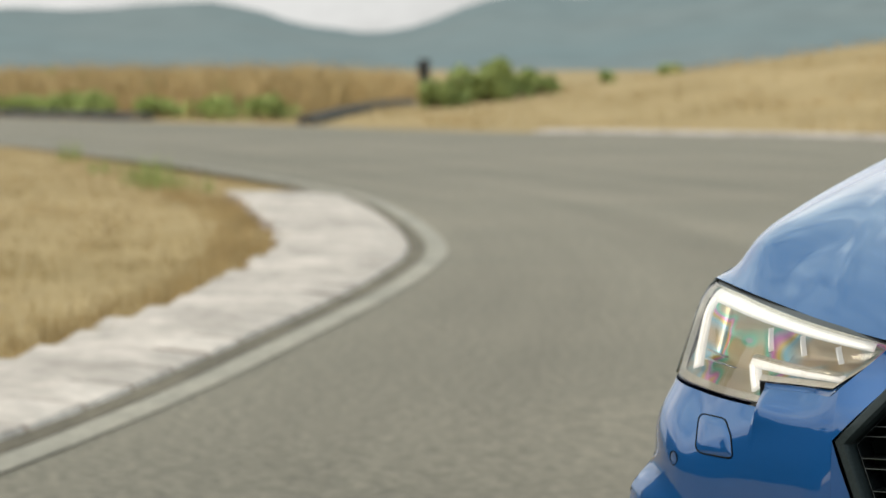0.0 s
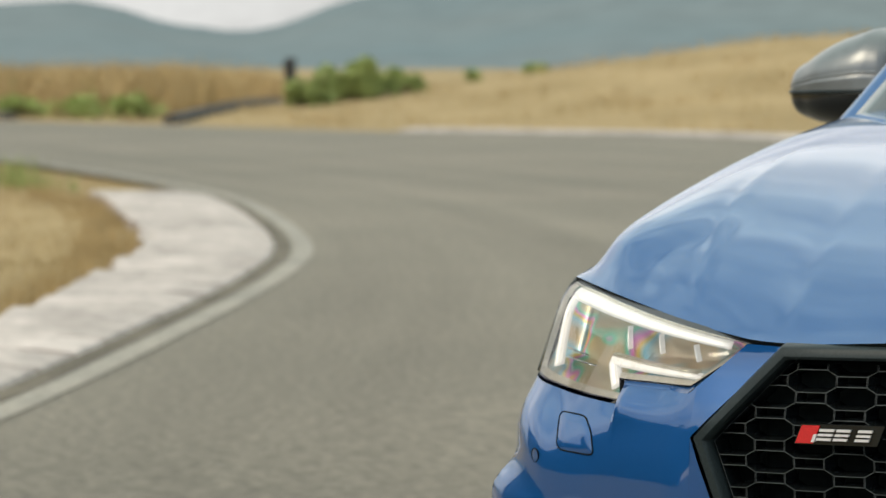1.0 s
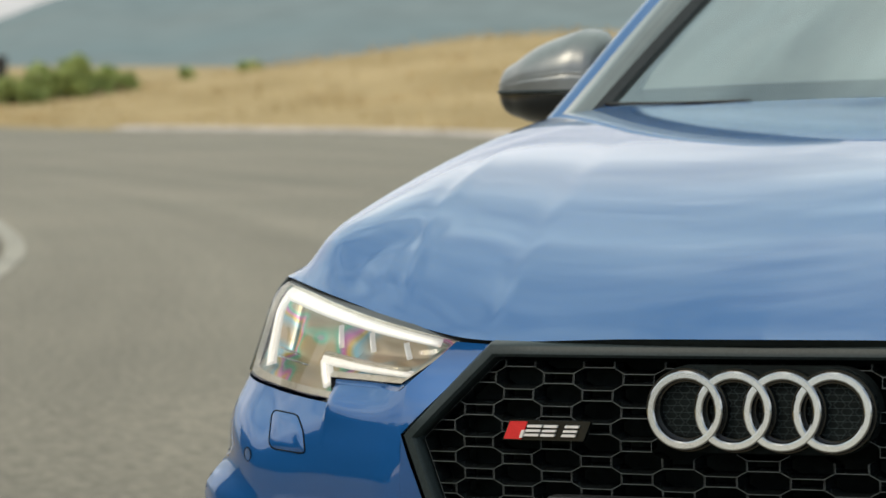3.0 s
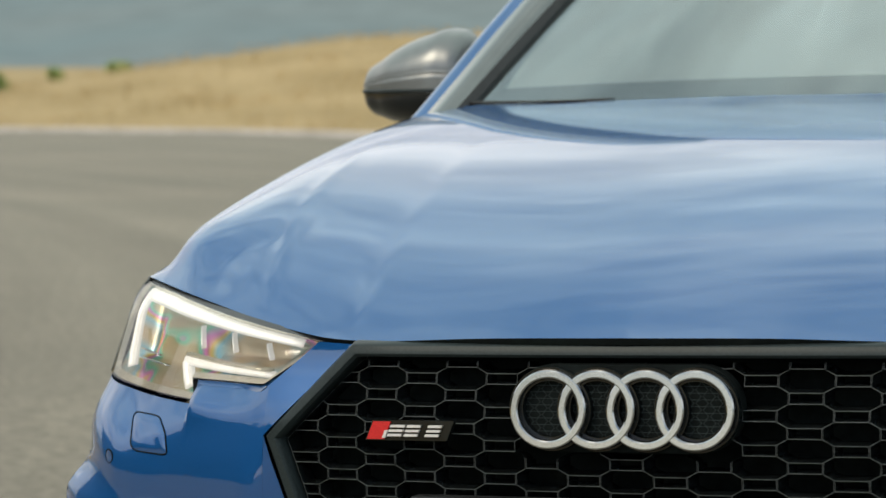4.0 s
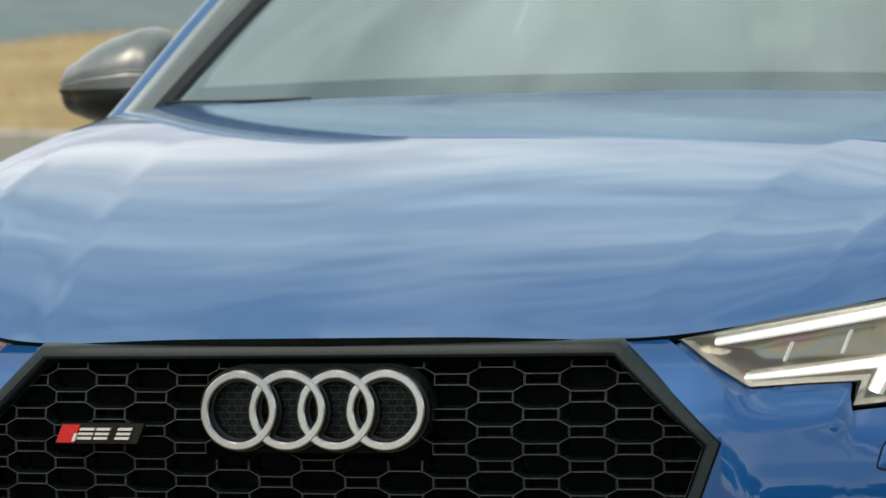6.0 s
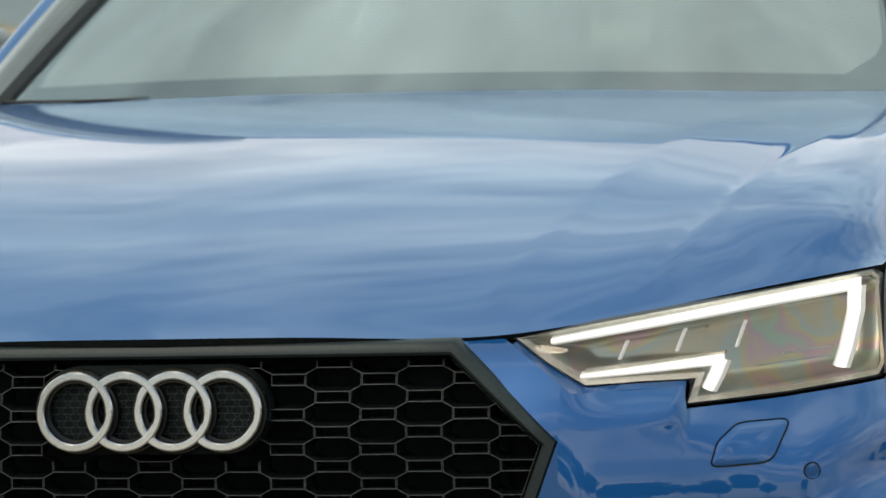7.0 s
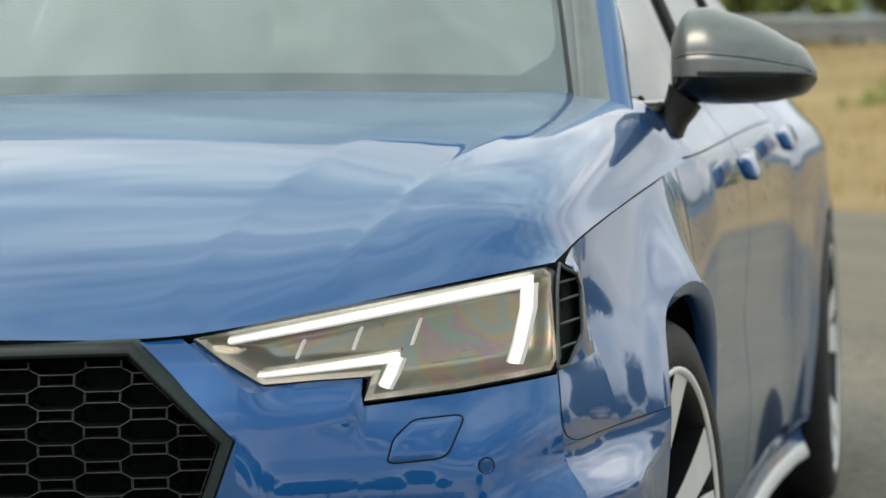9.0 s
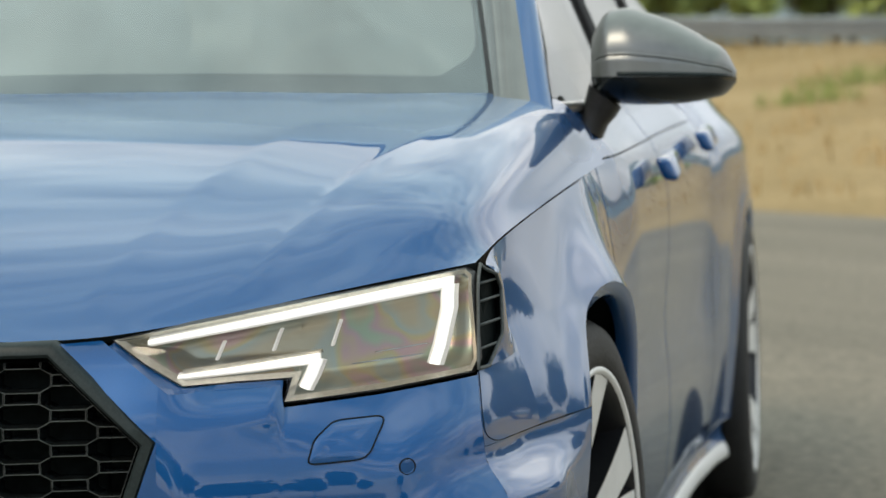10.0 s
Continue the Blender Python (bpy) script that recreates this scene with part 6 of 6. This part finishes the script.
SHRUBS = ((-32.9, 43.2, 0.55, 0.50, 1200), (-32.4, 44.2, 0.75, 0.95, 2600), (-32.3, 45.0, 0.55, 0.62, 1200), (-32.2, 45.9, 0.40, 0.40, 700), (-33.2, 49.9, 0.22, 0.28, 400), (-32.0, 50.5, 0.26, 0.20, 400), (-33.4, 38.4, 0.5, 0.50, 500), (-35.2, 38.9, 0.55, 0.42, 600), (-37.1, 39.4, 0.5, 0.46, 500),
          (-39.2, 39.9, 0.6, 0.5, 600), (-40.9, 40.5, 0.9, 0.48, 800), (-42.6, 41.1, 0.7, 0.36, 600), (-44.6, 41.8, 0.8, 0.40, 500), (-47.0, 42.6, 0.9, 0.40, 500),
          (-45.5, 46.0, 0.5, 1.0, 500), (-44.6, 50.0, 0.4, 0.9, 400), (-52.0, 52.0, 0.7, 1.2, 600), (-50.5, 47.0, 0.5, 0.95, 500), (-48.0, 44.3, 0.4, 0.8, 400), (-41.3, 44.0, 0.4, 0.8, 400), (-38.4, 43.0, 0.4, 0.8, 400), (-54.5, 50.5, 0.5, 1.25, 500))
for i, (x, y, w, h, n) in enumerate(SHRUBS):
    shrub(x, y, w, h, 40 + i, n=n)
# sparse green weeds at the kerb's far end
blades("weeds", [(-15.6, 15.5, 1.0), (-15.2, 15.2, 0.9), (-14.7, 15.0, 0.6), (-16.1, 15.9, 0.7), (-21.0, 20.1, 0.8), (-18.4, 17.9, 0.6)], 0.30, 0.20, 40, M_LEAF, "sparse green weeds by the kerb", "weeds", width=0.008, lean=0.7)
blades("bank_weeds", [(0.5, 30.8, 1.0), (0.2, 30.6, 0.8), (0.8, 31.2, 0.9), (0.9, 33.4, 1.2), (1.3, 33.6, 1.0), (0.6, 33.2, 0.8), (1.6, 33.8, 1.0), (-0.9, 27.0, 0.5)], 0.26, 0.36, 60, M_LEAF, "low green weeds on the dry bank", "weeds", width=0.012, lean=0.8)
for i, (x, y, w, h) in enumerate(((3.6, 31.0, 1.0, 0.5), (2.6, 29.5, 0.7, 0.4))):
    shrub(x, y, w, h, 90 + i, n=350, leaf=0.07)


def tree(x, y, height, crown, seed, n=2600, leaf=0.16, label="round dark green tree across the track", z=None, low=0.5):
    rnd = random.Random(seed)
    t = new("tree")
    t.location = (x, y, land(x, y) if z is None else z)
    tagged(t, label=label, category="tree", group="trees round the track")
    tops = []
    vs, fs = tube([(0, 0, -0.2), (0.05 * height * rnd.uniform(-1, 1), 0.02 * height, height * 0.25), (0.04 * height * rnd.uniform(-1, 1), 0, height * 0.5), (0, 0.02 * height, height * 0.75)], [height * 0.035, height * 0.028, height * 0.02, height * 0.008], 10)
    for i in range(7):
        a = 2 * math.pi * i / 7 + rnd.uniform(-0.3, 0.3)
        r = crown * rnd.uniform(0.4, 0.8)
        b = (r * math.cos(a), r * math.sin(a), height * rnd.uniform(0.5, 0.85))
        tops.append(b)
        k = len(vs)
        v2, f2 = tube([(0, 0, height * 0.3), (b[0] * 0.5, b[1] * 0.5, (height * 0.3 + b[2]) / 2 + 0.2), b], [height * 0.016, height * 0.01, height * 0.004], 6)
        vs += v2
        fs += [tuple(q + k for q in f) for f in f2]
    part("trunk", vs, fs, M_BARK, t)
    clumps = [(*b, crown * rnd.uniform(0.25, 0.45)) for b in tops] + [(rnd.uniform(-0.6, 0.6) * crown, rnd.uniform(-0.6, 0.6) * crown, height * rnd.uniform(low, 0.92), crown * rnd.uniform(0.25, 0.4)) for _ in range(12 if low > 0.4 else 44)]
    vs, fs = [], []
    for _ in range(n):
        c = rnd.choice(clumps)
        d = Vector((rnd.gauss(0, 1), rnd.gauss(0, 1), rnd.gauss(0, 0.8))).normalized() * c[3] * rnd.uniform(0.4, 1.1)
        p = Vector(c[:3]) + d
        u = Vector((rnd.gauss(0, 1), rnd.gauss(0, 1), rnd.gauss(0, 1))).normalized() * leaf * rnd.uniform(0.6, 1.3)
        v = u.orthogonal().normalized() * leaf * 0.55
        k = len(vs)
        vs += [p - u, p + v, p + u, p - v]
        fs.append((k, k + 1, k + 2, k + 3))
    part("crown", vs, fs, M_TREE, t, smooth=False)
    return t


# bushes beyond the guard rail
for i in range(10):
    shrub(-10 + 1.35 * i, 44.0 + 2.0 * ((i * 7) % 3), 1.7, 2.6 + 0.5 * ((i * 5) % 3), 200 + i, n=2200, leaf=0.17)
# trees out of view, some added only for dark shapes mirrored in the paint
for i, (x, y, h, c) in enumerate(((57, 68, 8.0, 5.0), (63, 63, 11.5, 6.6), (69, 57, 13.0, 7.2), (75, 51, 12.0, 6.4), (82, 42, 7.0, 4.6), (88, 30, 7.4, 5.6), (91, 20, 7.0, 5.4), (95, 6, 4.8, 4.0), (47, 77, 3.6, 2.8),  (46, 24, 6.0, 3.0), (16, -38, 5.2, 3.2), (9.5, -38, 7.6, 4.2), (2, -38, 9.5, 5.6), (-8, -44, 7.0, 3.4), (-22, -40, 6.0, 3.0), (28, -30, 6.5, 3.2))):
    tree(x, y, h, c, 120 + i, n=4200, leaf=0.30)

# two round trees past the end of the bank
for i, (x, y, h, c) in enumerate(((32.1, 46.8, 5.6, 4.4), (20.6, 41.0, 4.6, 2.5))):
    tree(x, y, h, c, 180 + i, n=7000, leaf=0.16, low=0.28)
# unseen thicket on the infield side, added to darken the bumper's reflection
for i, (x, y, h) in enumerate(((-33, 3, 7.2), (-34, -4, 7.8), (-33, -11, 8.2), (-29.5, -14.2, 6.4), (-31, -18, 8.0), (-27, -25, 8.2), (-22, -31, 7.6))):
    tree(x, y, h, 5.4, 160 + i, n=11000, leaf=0.50, label="bushy dark green tree with foliage down to the ground", low=0.02)

# ---- fixtures ----
def guard_rail():
    rail = new("guard_rail")
    tagged(rail, label="galvanised steel guard rail on posts along the bank", category="guard rail")
    xs = [-14 + 2.0 * i for i in range(16)]
    prof = ((0.0, 0.0), (0.05, 0.04), (0.05, 0.09), (0.0, 0.13), (0.0, 0.17), (0.05, 0.21), (0.05, 0.27), (0.0, 0.31))
    vs, fs = [], []
    for x in xs:
        for dy, dz in prof:
            vs.append((x, 40.0 - dy, 1.40 + dz))
    w = len(prof)
    fs = [(i * w + k, (i + 1) * w + k, (i + 1) * w + k + 1, i * w + k + 1) for i in range(len(xs) - 1) for k in range(w - 1)]
    part("rail_beam", vs, fs, M_RAIL, rail, smooth=False)
    for x in xs[::2]:
        part_bm("rail_post", box_mesh(x - 0.05, x + 0.05, 40.01, 40.11, land(x, 40.0) - 0.2, 1.69, 0.008, 1), M_RAIL, rail)


guard_rail()


def barrier(name, pts, h, label):
    """A low wall of stacked dark blocks along a line."""
    wall = new(name)
    tagged(wall, label=label, category="barrier")
    line = [Vector(p) for p in pts]
    for a, b in zip(line, line[1:]):
        n = max(1, int((b - a).length / 1.0))
        for k in range(n):
            p, q = a.lerp(b, k / n), a.lerp(b, (k + 1) / n)
            d = (q - p)
            c = (p + q) / 2
            bm = box_mesh(-d.length / 2 + 0.01, d.length / 2 - 0.01, -0.14, 0.14, -0.2, h, 0.05, 3)
            m = pose(c.x, c.y, land(c.x, c.y), 0, 0, math.degrees(math.atan2(d.y, d.x)))
            bmesh.ops.transform(bm, matrix=m, verts=bm.verts)
            part_bm("barrier_block", bm, M_BARRIER, wall)
    return wall


barrier("tyre_barrier", ((-30.8, 36.3), (-33.0, 40.0), (-35.3, 44.0), (-38.0, 49.0)), 0.17, "low black rubber barrier at the road edge")
barrier("tyre_barrier", ((-36.0, 37.9), (-44.0, 40.3), (-56.0, 44.2), (-70.0, 48.2)), 0.16, "long low black barrier under the bushes")


def signal_post(x, y):
    post = new("signal_post")
    z = land(x, y)
    tagged(post, label="white pole with a black signal box on top", category="signal post")
    part("pole", *tube([(x, y, z - 0.2), (x, y, z + 0.8), (x, y, z + 1.15)], 0.055, 12), M_WHITEPOST, post)
    part_bm("signal_box", box_mesh(x - 0.12, x + 0.12, y - 0.10, y + 0.10, z + 0.62, z + 1.27, 0.02), M_BARRIER, post)
    part("visor", *tube([(x, y - 0.10, z + 1.06), (x, y - 0.24, z + 1.05)], [0.085, 0.09], 14), M_BARRIER, post)


signal_post(-43.6, 57.0)


# ---- far hills ----
def ridge(name, dist, table, seed, mat, az0, az1, n=260, label=""):
    vs, fs = [], []
    rnd = random.Random(seed)
    rows = 10
    for i in range(n + 1):
        az = az0 + (az1 - az0) * i / n
        e = lerp_table(az, [p[0] for p in table], [p[1] for p in table])
        e += 0.035 * noise.noise(Vector((az * 1.1, seed, 0))) + 0.02 * noise.noise(Vector((az * 5.0, seed, 3))) + 0.008 * noise.noise(Vector((az * 19.0, seed, 5)))
        top = 1.03 + dist * math.tan(radians(e))
        for j in range(rows + 1):
            t = j / rows
            d = dist * (0.55 + 0.45 * t) * (1 + 0.02 * noise.noise(Vector((az * 0.8, t * 3, seed))) * (1 - t))
            z = -12 + (top + 12) * (t ** 1.15) if j < rows else top
            vs.append((1.16 + d * math.sin(radians(az)), -2.92 + d * math.cos(radians(az)), z))
    w = rows + 1
    fs = [(i * w + j, (i + 1) * w + j, (i + 1) * w + j + 1, i * w + j + 1) for i in range(n) for j in range(rows)]
    ob = part(name, vs, fs, mat, recalc=False)
    return tagged(ob, label=label, category="mountain", kind="structure")


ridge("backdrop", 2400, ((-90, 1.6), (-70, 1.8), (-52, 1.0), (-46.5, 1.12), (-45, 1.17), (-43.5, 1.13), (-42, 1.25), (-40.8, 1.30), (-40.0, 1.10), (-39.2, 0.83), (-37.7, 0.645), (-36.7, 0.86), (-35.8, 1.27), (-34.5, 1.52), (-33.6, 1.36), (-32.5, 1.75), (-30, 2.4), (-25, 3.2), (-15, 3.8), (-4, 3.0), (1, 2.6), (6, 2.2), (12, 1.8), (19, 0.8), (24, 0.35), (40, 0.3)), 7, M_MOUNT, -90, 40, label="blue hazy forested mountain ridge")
